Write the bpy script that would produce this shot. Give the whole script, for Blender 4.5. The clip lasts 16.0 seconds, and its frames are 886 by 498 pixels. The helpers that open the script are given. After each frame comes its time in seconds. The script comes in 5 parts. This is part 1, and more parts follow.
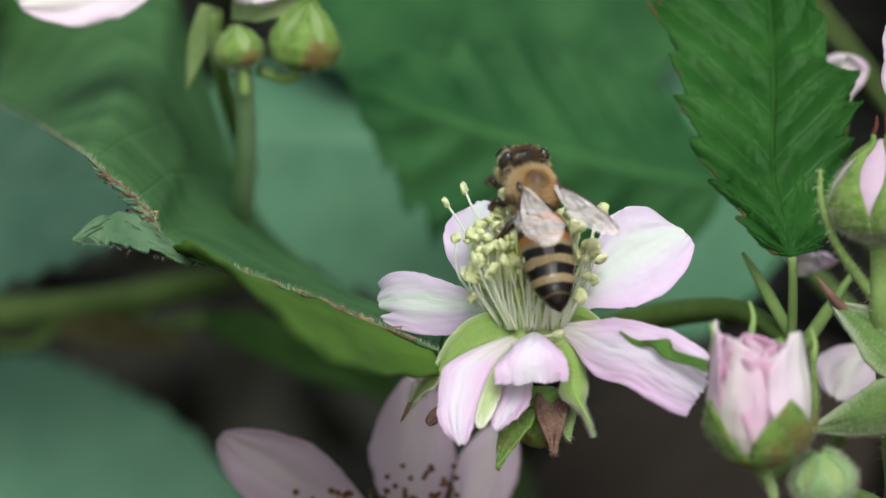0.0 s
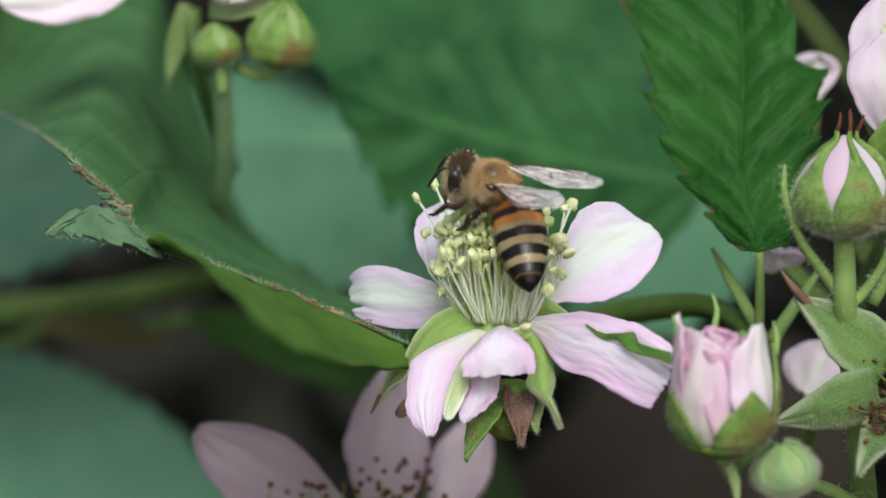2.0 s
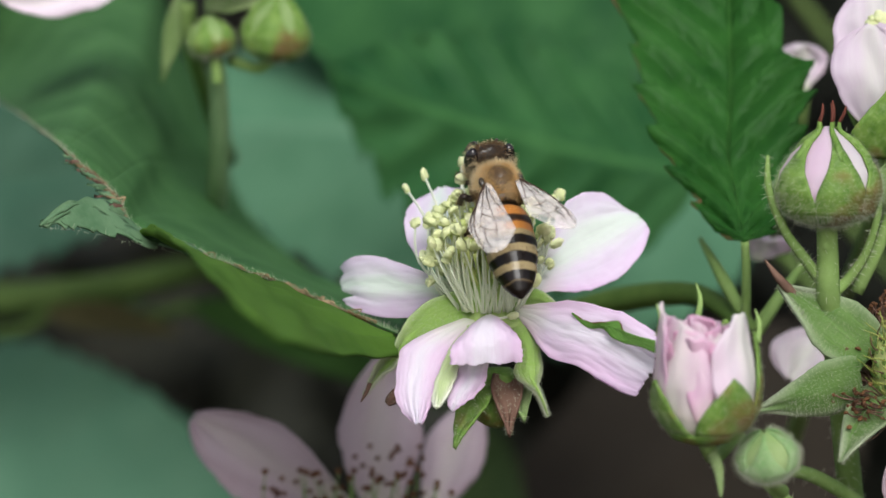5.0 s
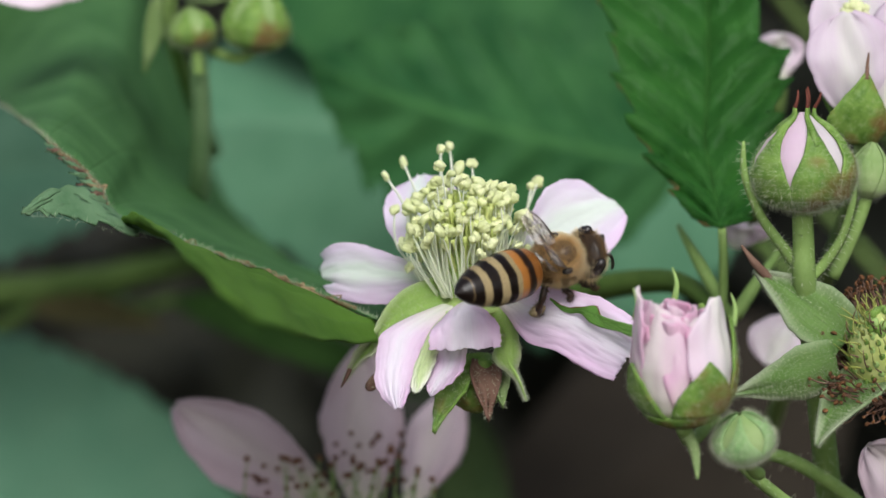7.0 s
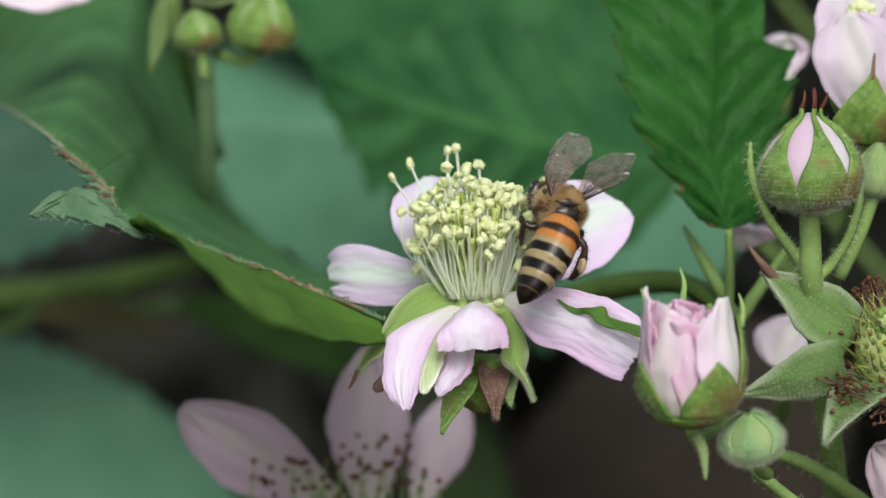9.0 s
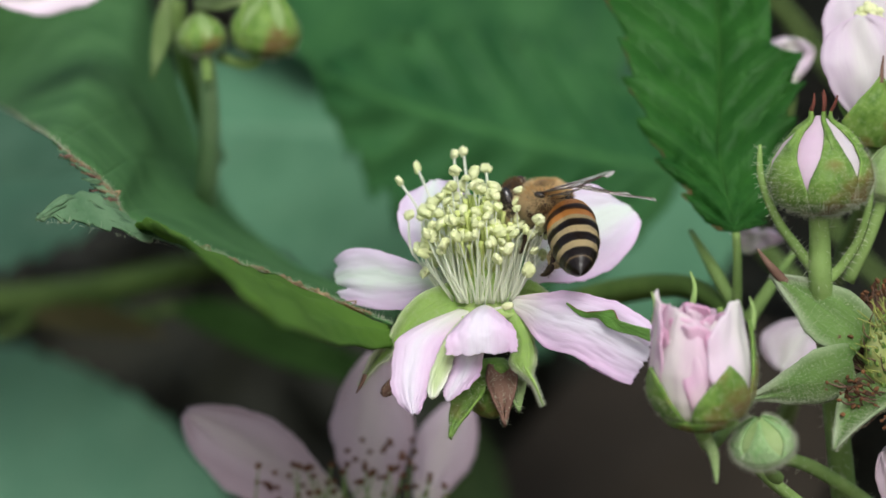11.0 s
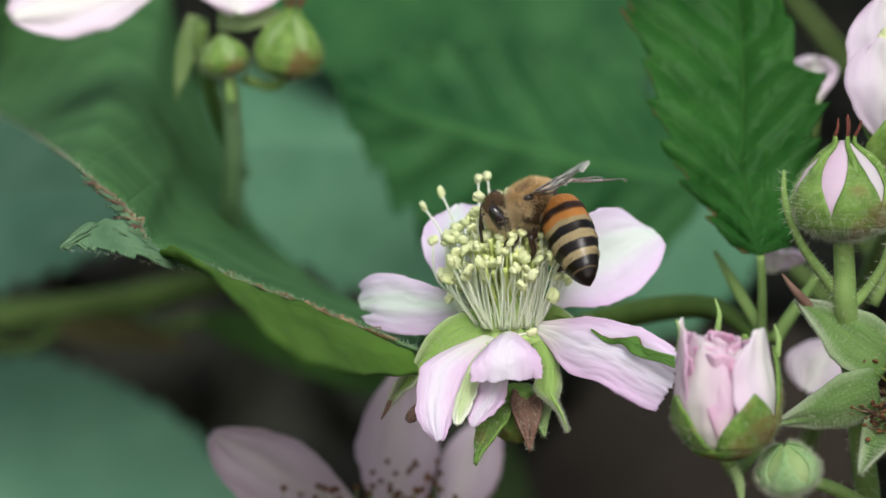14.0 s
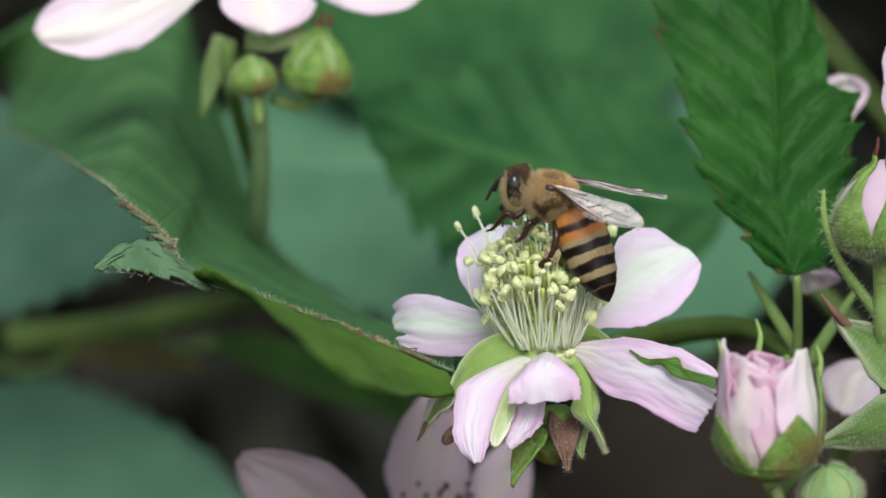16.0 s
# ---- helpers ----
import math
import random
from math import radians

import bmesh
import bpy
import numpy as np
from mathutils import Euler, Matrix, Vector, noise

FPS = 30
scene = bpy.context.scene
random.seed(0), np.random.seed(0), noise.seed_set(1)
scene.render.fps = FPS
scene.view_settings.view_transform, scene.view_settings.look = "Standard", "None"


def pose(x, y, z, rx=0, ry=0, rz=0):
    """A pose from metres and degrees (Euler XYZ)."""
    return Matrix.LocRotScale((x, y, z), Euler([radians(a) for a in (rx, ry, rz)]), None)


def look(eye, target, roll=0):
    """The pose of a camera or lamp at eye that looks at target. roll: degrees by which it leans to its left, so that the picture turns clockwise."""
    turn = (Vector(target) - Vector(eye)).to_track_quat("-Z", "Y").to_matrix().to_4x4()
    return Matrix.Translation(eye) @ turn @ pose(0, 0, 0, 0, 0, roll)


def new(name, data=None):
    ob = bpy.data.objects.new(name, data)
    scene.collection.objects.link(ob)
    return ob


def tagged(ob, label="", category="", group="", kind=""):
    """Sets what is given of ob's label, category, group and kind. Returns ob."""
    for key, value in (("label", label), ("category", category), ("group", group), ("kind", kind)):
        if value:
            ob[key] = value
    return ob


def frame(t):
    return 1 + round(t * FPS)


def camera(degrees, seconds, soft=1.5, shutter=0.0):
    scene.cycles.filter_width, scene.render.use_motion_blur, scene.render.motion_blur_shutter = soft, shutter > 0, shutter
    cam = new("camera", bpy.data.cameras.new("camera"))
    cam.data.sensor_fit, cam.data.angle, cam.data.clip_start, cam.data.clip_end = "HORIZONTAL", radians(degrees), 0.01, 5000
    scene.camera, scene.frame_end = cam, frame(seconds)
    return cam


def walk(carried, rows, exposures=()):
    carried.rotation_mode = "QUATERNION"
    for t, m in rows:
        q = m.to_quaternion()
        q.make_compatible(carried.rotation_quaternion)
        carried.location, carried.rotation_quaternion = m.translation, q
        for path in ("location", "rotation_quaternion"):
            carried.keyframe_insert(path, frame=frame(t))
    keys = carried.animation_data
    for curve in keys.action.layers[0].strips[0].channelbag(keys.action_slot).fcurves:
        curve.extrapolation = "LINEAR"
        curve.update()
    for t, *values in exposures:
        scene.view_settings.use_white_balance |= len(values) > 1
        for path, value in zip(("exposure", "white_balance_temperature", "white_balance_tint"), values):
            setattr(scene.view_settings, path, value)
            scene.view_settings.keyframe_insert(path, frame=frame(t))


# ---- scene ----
cam = camera(14, 16.0, soft=1.5, shutter=0.2)
cam.data.dof.use_dof = True
cam.data.dof.focus_distance = 0.263
cam.data.dof.aperture_fstop = 30.0
PATH = [
    (0, (-0.004005, -0.260197, 0.673389), (-0.006267, 0.224062, 0.548937), -0.797),
    (0.5, (-0.003799, -0.261586, 0.672796), (-0.006523, 0.223145, 0.550206), -0.768),
    (1, (-0.002800, -0.262543, 0.673002), (-0.007038, 0.222256, 0.550724), -0.796),
    (1.5, (-0.001259, -0.262892, 0.673432), (-0.005461, 0.221781, 0.550651), -0.689),
    (2, (-0.000680, -0.263692, 0.672947), (-0.005055, 0.220957, 0.550077), -0.725),
    (2.5, (-0.003849, -0.264817, 0.671833), (-0.002900, 0.220343, 0.550922), -0.540),
    (3, (-0.005699, -0.263977, 0.672168), (-0.005246, 0.220893, 0.550100), -0.477),
    (3.5, (-0.004557, -0.265353, 0.672608), (-0.006372, 0.219443, 0.550257), -0.473),
    (4, (-0.002102, -0.265290, 0.674569), (-0.006578, 0.218602, 0.548755), -0.635),
    (6.5, (0.004069, -0.270537, 0.673393), (-0.004953, 0.213842, 0.549719), -1.097),
    (7, (0.002840, -0.269543, 0.673204), (-0.003616, 0.214819, 0.549301), -1.069),
    (7.5, (0.000346, -0.270661, 0.673889), (-0.002775, 0.213581, 0.549393), -1.146),
    (8, (0.001320, -0.270506, 0.673829), (-0.004030, 0.213712, 0.549313), -1.230),
    (10.5, (0.001938, -0.269326, 0.672041), (-0.003398, 0.215756, 0.550934), -1.170),
    (11, (-0.000648, -0.269042, 0.672577), (-0.002690, 0.215759, 0.550250), -1.140),
    (11.5, (-0.003814, -0.266433, 0.674234), (-0.006725, 0.217459, 0.548376), -1.224),
    (12, (-0.005548, -0.265911, 0.674377), (-0.009522, 0.218035, 0.548757), -1.162),
    (12.5, (-0.002178, -0.267024, 0.674222), (-0.010746, 0.217144, 0.549693), -1.385),
    (13, (0.001498, -0.267650, 0.673875), (-0.006706, 0.216706, 0.550050), -1.549),
    (13.5, (0.001910, -0.267434, 0.675434), (-0.006345, 0.216279, 0.549126), -1.626),
    (14, (-0.000508, -0.268093, 0.676071), (-0.006092, 0.215908, 0.550723), -1.526),
    (14.5, (-0.001938, -0.268145, 0.675952), (-0.006664, 0.216339, 0.552449), -1.520),
    (15, (-0.002040, -0.268307, 0.674835), (-0.007721, 0.216764, 0.553699), -1.494),
    (15.5, (-0.002019, -0.268166, 0.674692), (-0.008143, 0.216956, 0.553783), -1.597),
    (16, (-0.005032, -0.266374, 0.675581), (-0.007070, 0.218411, 0.553194), -1.500),
]
walk(cam, [(t, look(eye, to, roll)) for t, eye, to, roll in PATH])

# ---- light: a bright overcast sky ----
world = bpy.data.worlds.new("sky")
scene.world = world
world.use_nodes = True
wn = world.node_tree.nodes
sky = wn.new("ShaderNodeTexSky")
sky.sky_type, sky.sun_disc = "NISHITA", False
sky.sun_elevation, sky.sun_rotation, sky.dust_density = radians(46), radians(171), 4.0
wn["Background"].inputs["Strength"].default_value = 0.15
cloud = wn.new("ShaderNodeHueSaturation")
cloud.inputs["Saturation"].default_value = 0.6
world.node_tree.links.new(sky.outputs["Color"], cloud.inputs["Color"])
world.node_tree.links.new(cloud.outputs["Color"], wn["Background"].inputs["Color"])
sun = new("sun", bpy.data.lights.new("sun", "SUN"))
sun.data.energy, sun.data.angle, sun.data.color = 2.2, radians(30), (0.95, 0.99, 1.0)
sun.matrix_world = look((0.2, -1.3, 1.95), (0.0, 0.0, 0.6))
scene.view_settings.exposure = -0.02

# ---- the spray's own frame: millimetres to the right, away and up the tilt of the spray ----
SPRAY = Matrix(([0.999799, -0.012914, 0.015349, -0.00062],
                [0.008705, 0.968723, 0.24799, -0.009925],
                [-0.018071, -0.247807, 0.968641, 0.606792],
                [0, 0, 0, 1]))
MM = 0.001


# ---- materials ----
def material(name, rough=0.6, spec=0.3):
    m = bpy.data.materials.new(name)
    m.use_nodes = True
    b = m.node_tree.nodes["Principled BSDF"]
    b.inputs["Roughness"].default_value = rough
    b.inputs["Specular IOR Level"].default_value = spec
    return m, m.node_tree.nodes, m.node_tree.links, b


def noise_node(nodes, links, scale, detail=4.0, stretch=None, rough=0.55):
    tc = nodes.new("ShaderNodeTexCoord")
    n = nodes.new("ShaderNodeTexNoise")
    n.inputs["Scale"].default_value, n.inputs["Detail"].default_value, n.inputs["Roughness"].default_value = scale, detail, rough
    out = tc.outputs["Object"]
    if stretch:
        mp = nodes.new("ShaderNodeMapping")
        mp.inputs["Scale"].default_value = stretch
        links.new(tc.outputs["UV"], mp.inputs["Vector"])
        out = mp.outputs["Vector"]
    links.new(out, n.inputs["Vector"])
    return n.outputs["Fac"]


def ramp_node(nodes, links, fac, stops, mode="LINEAR"):
    r = nodes.new("ShaderNodeValToRGB")
    r.color_ramp.interpolation = mode
    el = r.color_ramp.elements
    while len(el) < len(stops):
        el.new(0.5)
    for e, (p, c) in zip(el, stops):
        e.position, e.color = p, (*c, 1) if len(c) == 3 else c
    links.new(fac, r.inputs["Fac"])
    return r.outputs["Color"]


def mix_node(nodes, links, fac, a, b, blend="MIX"):
    n = nodes.new("ShaderNodeMix")
    n.data_type, n.blend_type = "RGBA", blend
    for sock, val in ((n.inputs[0], fac), (n.inputs[6], a), (n.inputs[7], b)):
        if isinstance(val, (int, float)):
            sock.default_value = val
        elif isinstance(val, tuple):
            sock.default_value = (*val, 1)
        else:
            links.new(val, sock)
    return n.outputs[2]


def math_node(nodes, links, op, a, b=0.0, clamp=False):
    n = nodes.new("ShaderNodeMath")
    n.operation, n.use_clamp = op, clamp
    for sock, val in ((n.inputs[0], a), (n.inputs[1], b)):
        if isinstance(val, (int, float)):
            sock.default_value = val
        else:
            links.new(val, sock)
    return n.outputs[0]


def bump_node(nodes, links, b, height, strength, distance):
    n = nodes.new("ShaderNodeBump")
    n.inputs["Strength"].default_value, n.inputs["Distance"].default_value = strength, distance
    links.new(height, n.inputs["Height"])
    links.new(n.outputs["Normal"], b.inputs["Normal"])


def uv_parts(nodes, links):
    tc = nodes.new("ShaderNodeTexCoord")
    s = nodes.new("ShaderNodeSeparateXYZ")
    links.new(tc.outputs["UV"], s.inputs[0])
    return s.outputs[0], s.outputs[1]


def let_through(nodes, links, b, colour, amount):
    """Thin tissue: part of the light passes and is scattered."""
    tr = nodes.new("ShaderNodeBsdfTranslucent")
    if isinstance(colour, tuple):
        tr.inputs["Color"].default_value = (*colour, 1)
    else:
        links.new(colour, tr.inputs["Color"])
    mx = nodes.new("ShaderNodeMixShader")
    mx.inputs[0].default_value = amount
    links.new(b.outputs[0], mx.inputs[1])
    links.new(tr.outputs[0], mx.inputs[2])
    links.new(mx.outputs[0], nodes["Material Output"].inputs["Surface"])


def mottled(name, dark, light, scale, rough=0.6, spec=0.3, bump=0.3, dist=0.0001, fine=None, thin=0.0):
    m, nodes, links, b = material(name, rough, spec)
    f = noise_node(nodes, links, scale)
    g = noise_node(nodes, links, scale * 7, 3.0)
    c = ramp_node(nodes, links, f, [(0.3, dark), (0.7, light)])
    c = mix_node(nodes, links, math_node(nodes, links, "MULTIPLY", g, 0.35), c, fine or dark)
    links.new(c, b.inputs["Base Color"])
    bump_node(nodes, links, b, g, bump, dist)
    if thin:
        let_through(nodes, links, b, c, thin)
    return m


def petal_material(name, centre, pink, rim, thin=0.34, claw=0.3):
    """Pink at the margins, paler and greenish along the middle, fine veins along the length."""
    m, nodes, links, b = material(name, 0.55, 0.25)
    u, v = uv_parts(nodes, links)
    side = math_node(nodes, links, "ABSOLUTE", math_node(nodes, links, "SUBTRACT", v, 0.45))
    n = noise_node(nodes, links, 260.0, 4.0)
    streak = noise_node(nodes, links, 1.0, 3.0, (0.7, 4.0, 1.0))
    f = math_node(nodes, links, "ADD", math_node(nodes, links, "MULTIPLY", side, 1.9), math_node(nodes, links, "MULTIPLY", math_node(nodes, links, "SUBTRACT", n, 0.5), 0.7))
    f = math_node(nodes, links, "ADD", f, math_node(nodes, links, "MULTIPLY", math_node(nodes, links, "SUBTRACT", streak, 0.5), 0.9))
    f = math_node(nodes, links, "MULTIPLY", f, 1.0, True)
    c = ramp_node(nodes, links, f, [(0.05, centre), (0.3, tuple((p + q) / 2 for p, q in zip(centre, pink))), (0.6, pink), (1.0, rim)])
    vein = noise_node(nodes, links, 1.0, 3.0, (2.2, 46.0, 1.0))
    c = mix_node(nodes, links, math_node(nodes, links, "MULTIPLY", ramp_node(nodes, links, vein, [(0.5, (0, 0, 0)), (0.72, (1, 1, 1))]), 0.14), c, (0.6, 0.36, 0.58))
    base = ramp_node(nodes, links, u, [(0.0, (1, 1, 1)), (claw, (0, 0, 0))])
    c = mix_node(nodes, links, math_node(nodes, links, "MULTIPLY", base, 0.7), c, (0.7, 0.76, 0.55))
    links.new(c, b.inputs["Base Color"])
    crepe = noise_node(nodes, links, 900.0, 4.0)
    bump_node(nodes, links, b, math_node(nodes, links, "ADD", vein, math_node(nodes, links, "MULTIPLY", crepe, 1.2)), 0.3, 0.0001)
    let_through(nodes, links, b, c, thin)
    return m


def leaf_material(name, dark, light, vein, rough=0.5, brown=0.0, veins=7.0, spec=0.1, thin=0.25):
    """A blade with a midrib and slanting side veins; brown eats into the margin."""
    m, nodes, links, b = material(name, rough, spec)
    u, v = uv_parts(nodes, links)
    side = math_node(nodes, links, "ABSOLUTE", math_node(nodes, links, "SUBTRACT", v, 0.5))
    n = noise_node(nodes, links, 160.0, 5.0)
    fine = noise_node(nodes, links, 1500.0, 3.0)
    c = ramp_node(nodes, links, n, [(0.3, dark), (0.72, light)])
    c = mix_node(nodes, links, math_node(nodes, links, "MULTIPLY", fine, 0.3), c, dark)
    row = math_node(nodes, links, "FRACT", math_node(nodes, links, "MULTIPLY", math_node(nodes, links, "SUBTRACT", u, math_node(nodes, links, "MULTIPLY", side, 0.45)), veins))
    near = math_node(nodes, links, "ABSOLUTE", math_node(nodes, links, "SUBTRACT", row, 0.5))
    line = ramp_node(nodes, links, near, [(0.0, (1, 1, 1)), (0.07, (0, 0, 0))])
    mid = ramp_node(nodes, links, side, [(0.004, (1, 1, 1)), (0.02, (0, 0, 0))])
    both = math_node(nodes, links, "MAXIMUM", math_node(nodes, links, "MULTIPLY", line, 0.45), mid)
    c = mix_node(nodes, links, math_node(nodes, links, "MULTIPLY", both, 0.42), c, vein)
    if brown:
        e = math_node(nodes, links, "ADD", v, math_node(nodes, links, "ADD", math_node(nodes, links, "MULTIPLY", fine, brown * 2), math_node(nodes, links, "MULTIPLY", math_node(nodes, links, "SUBTRACT", n, 0.47), brown * 14)))
        e = ramp_node(nodes, links, e, [(brown * 1.1, (1, 1, 1)), (brown * 1.5, (0, 0, 0))])
        c = mix_node(nodes, links, e, c, (0.17, 0.085, 0.04))
    links.new(c, b.inputs["Base Color"])
    bump_node(nodes, links, b, math_node(nodes, links, "ADD", math_node(nodes, links, "MULTIPLY", fine, 0.4), math_node(nodes, links, "MULTIPLY", both, -0.8)), 0.8, 0.0003)
    let_through(nodes, links, b, c, thin)
    return m


def sepal_material(name, dark, light, rim):
    """Fresh green in the middle, felted white towards the margins and the drawn-out tip, with fine veins along it."""
    m, nodes, links, b = material(name, 0.75, 0.12)
    u, v = uv_parts(nodes, links)
    n = noise_node(nodes, links, 300.0, 4.0)
    c = ramp_node(nodes, links, n, [(0.3, dark), (0.7, light)])
    vein = noise_node(nodes, links, 1.0, 3.0, (3.0, 22.0, 1.0))
    c = mix_node(nodes, links, math_node(nodes, links, "MULTIPLY", vein, 0.4), c, light)
    side = math_node(nodes, links, "MULTIPLY", math_node(nodes, links, "ABSOLUTE", math_node(nodes, links, "SUBTRACT", v, 0.5)), 1.5)
    edge = math_node(nodes, links, "ADD", side, math_node(nodes, links, "MULTIPLY", math_node(nodes, links, "POWER", u, 3.0), 0.7))
    edge = math_node(nodes, links, "ADD", edge, math_node(nodes, links, "MULTIPLY", math_node(nodes, links, "SUBTRACT", n, 0.5), 0.5))
    c = mix_node(nodes, links, ramp_node(nodes, links, edge, [(0.5, (0, 0, 0)), (1.15, (1, 1, 1))]), c, rim)
    links.new(c, b.inputs["Base Color"])
    bump_node(nodes, links, b, math_node(nodes, links, "ADD", vein, n), 0.5, 0.00012)
    let_through(nodes, links, b, c, 0.2)
    return m


def bud_material(name, dark, light, rust):
    """Mottled yellowish green with rusty patches and a paler felted bloom."""
    m, nodes, links, b = material(name, 0.6, 0.2)
    broad = noise_node(nodes, links, 230.0, 3.0)
    n = noise_node(nodes, links, 900.0, 4.0)
    c = ramp_node(nodes, links, n, [(0.3, dark), (0.7, light)])
    c = mix_node(nodes, links, ramp_node(nodes, links, broad, [(0.54, (0, 0, 0)), (0.66, (0.85, 0.85, 0.85))]), c, rust)
    c = mix_node(nodes, links, ramp_node(nodes, links, noise_node(nodes, links, 2600.0, 2.0), [(0.5, (0, 0, 0)), (0.8, (0.2, 0.2, 0.2))]), c, (0.5, 0.56, 0.36))
    links.new(c, b.inputs["Base Color"])
    bump_node(nodes, links, b, n, 0.5, 0.0001)
    let_through(nodes, links, b, c, 0.06)
    return m


PETAL = petal_material("petal", (0.8, 0.86, 0.81), (0.82, 0.73, 0.86), (0.81, 0.62, 0.83))
PETAL_PALE = petal_material("pale_petal", (0.85, 0.83, 0.78), (0.84, 0.74, 0.81), (0.82, 0.66, 0.77))
PETAL_LILAC = petal_material("lilac_petal", (0.82, 0.77, 0.85), (0.82, 0.67, 0.83), (0.8, 0.57, 0.78))
PETAL_CUP = petal_material("cup_petal", (0.72, 0.69, 0.68), (0.7, 0.6, 0.69), (0.66, 0.5, 0.64))
PETAL_STRIPE = petal_material("striped_petal", (0.76, 0.56, 0.7), (0.76, 0.7, 0.72), (0.78, 0.75, 0.72), claw=0.2)
PETAL_BUD = petal_material("bud_petal", (0.8, 0.72, 0.72), (0.78, 0.58, 0.7), (0.74, 0.42, 0.6), claw=0.55)
PETAL_OLD = petal_material("old_petal", (0.62, 0.55, 0.56), (0.6, 0.5, 0.56), (0.54, 0.42, 0.48))
PETAL_ROSE = petal_material("rose_petal", (0.8, 0.64, 0.72), (0.78, 0.52, 0.66), (0.74, 0.38, 0.56), claw=0.6)
SEPAL = mottled("sepal", (0.22, 0.38, 0.08), (0.38, 0.53, 0.19), 260, 0.75, 0.15, 0.5, fine=(0.45, 0.55, 0.28), thin=0.2)
SEPAL_GREY = mottled("downy_sepal", (0.15, 0.27, 0.065), (0.29, 0.39, 0.16), 260, 0.85, 0.1, 0.6, fine=(0.38, 0.44, 0.28), thin=0.1)
SEPAL_DOWN = mottled("downy_green", (0.12, 0.28, 0.07), (0.3, 0.45, 0.2), 420, 0.85, 0.1, 0.8, 0.0002, fine=(0.45, 0.55, 0.36), thin=0.1)
SEPAL_WOOL = sepal_material("woolly_sepal", (0.085, 0.18, 0.04), (0.16, 0.27, 0.08), (0.34, 0.4, 0.26))
BUD_GREEN = bud_material("bud_green", (0.075, 0.165, 0.022), (0.2, 0.32, 0.07), (0.15, 0.065, 0.026))
SEPAL_EDGED = sepal_material("edged_sepal", (0.24, 0.42, 0.08), (0.36, 0.53, 0.15), (0.62, 0.68, 0.46))
SEPAL_PALE = sepal_material("pale_sepal", (0.45, 0.58, 0.25), (0.6, 0.7, 0.4), (0.8, 0.82, 0.68))
CUP = mottled("pale_green_cup", (0.36, 0.52, 0.14), (0.52, 0.66, 0.26), 260, 0.6, 0.2, 0.3, thin=0.2)
DRIED = mottled("dried_tissue", (0.11, 0.06, 0.045), (0.24, 0.15, 0.11), 400, 0.85, 0.1, 0.8)
TIP_BROWN = mottled("tip_brown", (0.07, 0.02, 0.015), (0.18, 0.06, 0.04), 400, 0.7, 0.15, 0.5)
DEAD_EDGE = mottled("dead_edge", (0.12, 0.08, 0.04), (0.38, 0.29, 0.17), 500, 0.85, 0.1, 0.8)
STEM = mottled("stem", (0.1, 0.2, 0.034), (0.19, 0.3, 0.075), 300, 0.7, 0.15, 0.5, fine=(0.34, 0.42, 0.22))
HAIR = mottled("plant_hair", (0.5, 0.55, 0.38), (0.7, 0.72, 0.58), 200, 0.6, 0.2, 0.0, thin=0.3)
FILAMENT = mottled("filament", (0.9, 0.93, 0.8), (0.97, 0.98, 0.9), 300, 0.45, 0.3, 0.1, fine=(0.93, 0.95, 0.84), thin=0.65)
ANTHER = mottled("anther", (0.73, 0.79, 0.38), (0.9, 0.92, 0.6), 700, 0.65, 0.25, 0.6, 0.0002, fine=(0.84, 0.88, 0.52), thin=0.3)
PISTIL = mottled("pistil", (0.6, 0.7, 0.2), (0.8, 0.85, 0.4), 500, 0.45, 0.3, 0.5, fine=(0.7, 0.78, 0.3), thin=0.3)
STYLE = mottled("style", (0.24, 0.3, 0.06), (0.38, 0.38, 0.12), 500, 0.6, 0.2, 0.3)
BROWN_ANTHER = mottled("brown_anther", (0.06, 0.025, 0.012), (0.22, 0.1, 0.04), 700, 0.7, 0.2, 0.8)
LEAF = leaf_material("leaf", (0.011, 0.066, 0.009), (0.045, 0.165, 0.028), (0.075, 0.22, 0.045), 0.5, brown=0.0015, veins=8.0, spec=0.14)
LEAF_EDGE = leaf_material("worn_leaf", (0.046, 0.13, 0.042), (0.1, 0.235, 0.08), (0.11, 0.25, 0.09), 0.65, brown=0.0025, spec=0.06)
# Dimmer copy of the bluish leaf green, with its shade mixed in.
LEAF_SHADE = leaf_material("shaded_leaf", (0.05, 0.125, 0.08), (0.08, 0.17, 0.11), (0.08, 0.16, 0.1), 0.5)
LEAF_LOBE = mottled("pale_lobe", (0.06, 0.15, 0.065), (0.15, 0.27, 0.14), 300, 0.7, 0.12, 0.6, 0.0002, fine=(0.22, 0.32, 0.2), thin=0.2)
LEAF_SCRAP = leaf_material("leaf_scrap", (0.12, 0.28, 0.05), (0.2, 0.38, 0.1), (0.22, 0.4, 0.12), 0.6, brown=0.05)
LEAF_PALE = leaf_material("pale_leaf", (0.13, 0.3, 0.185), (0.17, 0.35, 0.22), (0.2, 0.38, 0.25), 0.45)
LEAF_UNDER = mottled("leaf_underside", (0.065, 0.155, 0.02), (0.13, 0.26, 0.042), 110, 0.75, 0.06, 0.4, 0.0003, fine=(0.1, 0.2, 0.04), thin=0.3)
LEAF_BACK = leaf_material("back_leaf", (0.018, 0.082, 0.026), (0.056, 0.17, 0.054), (0.09, 0.25, 0.07), 0.55, spec=0.08)
PALE_STEM_LEAF = leaf_material("fresh_leaf", (0.04, 0.075, 0.025), (0.07, 0.115, 0.04), (0.16, 0.25, 0.1), 0.5)
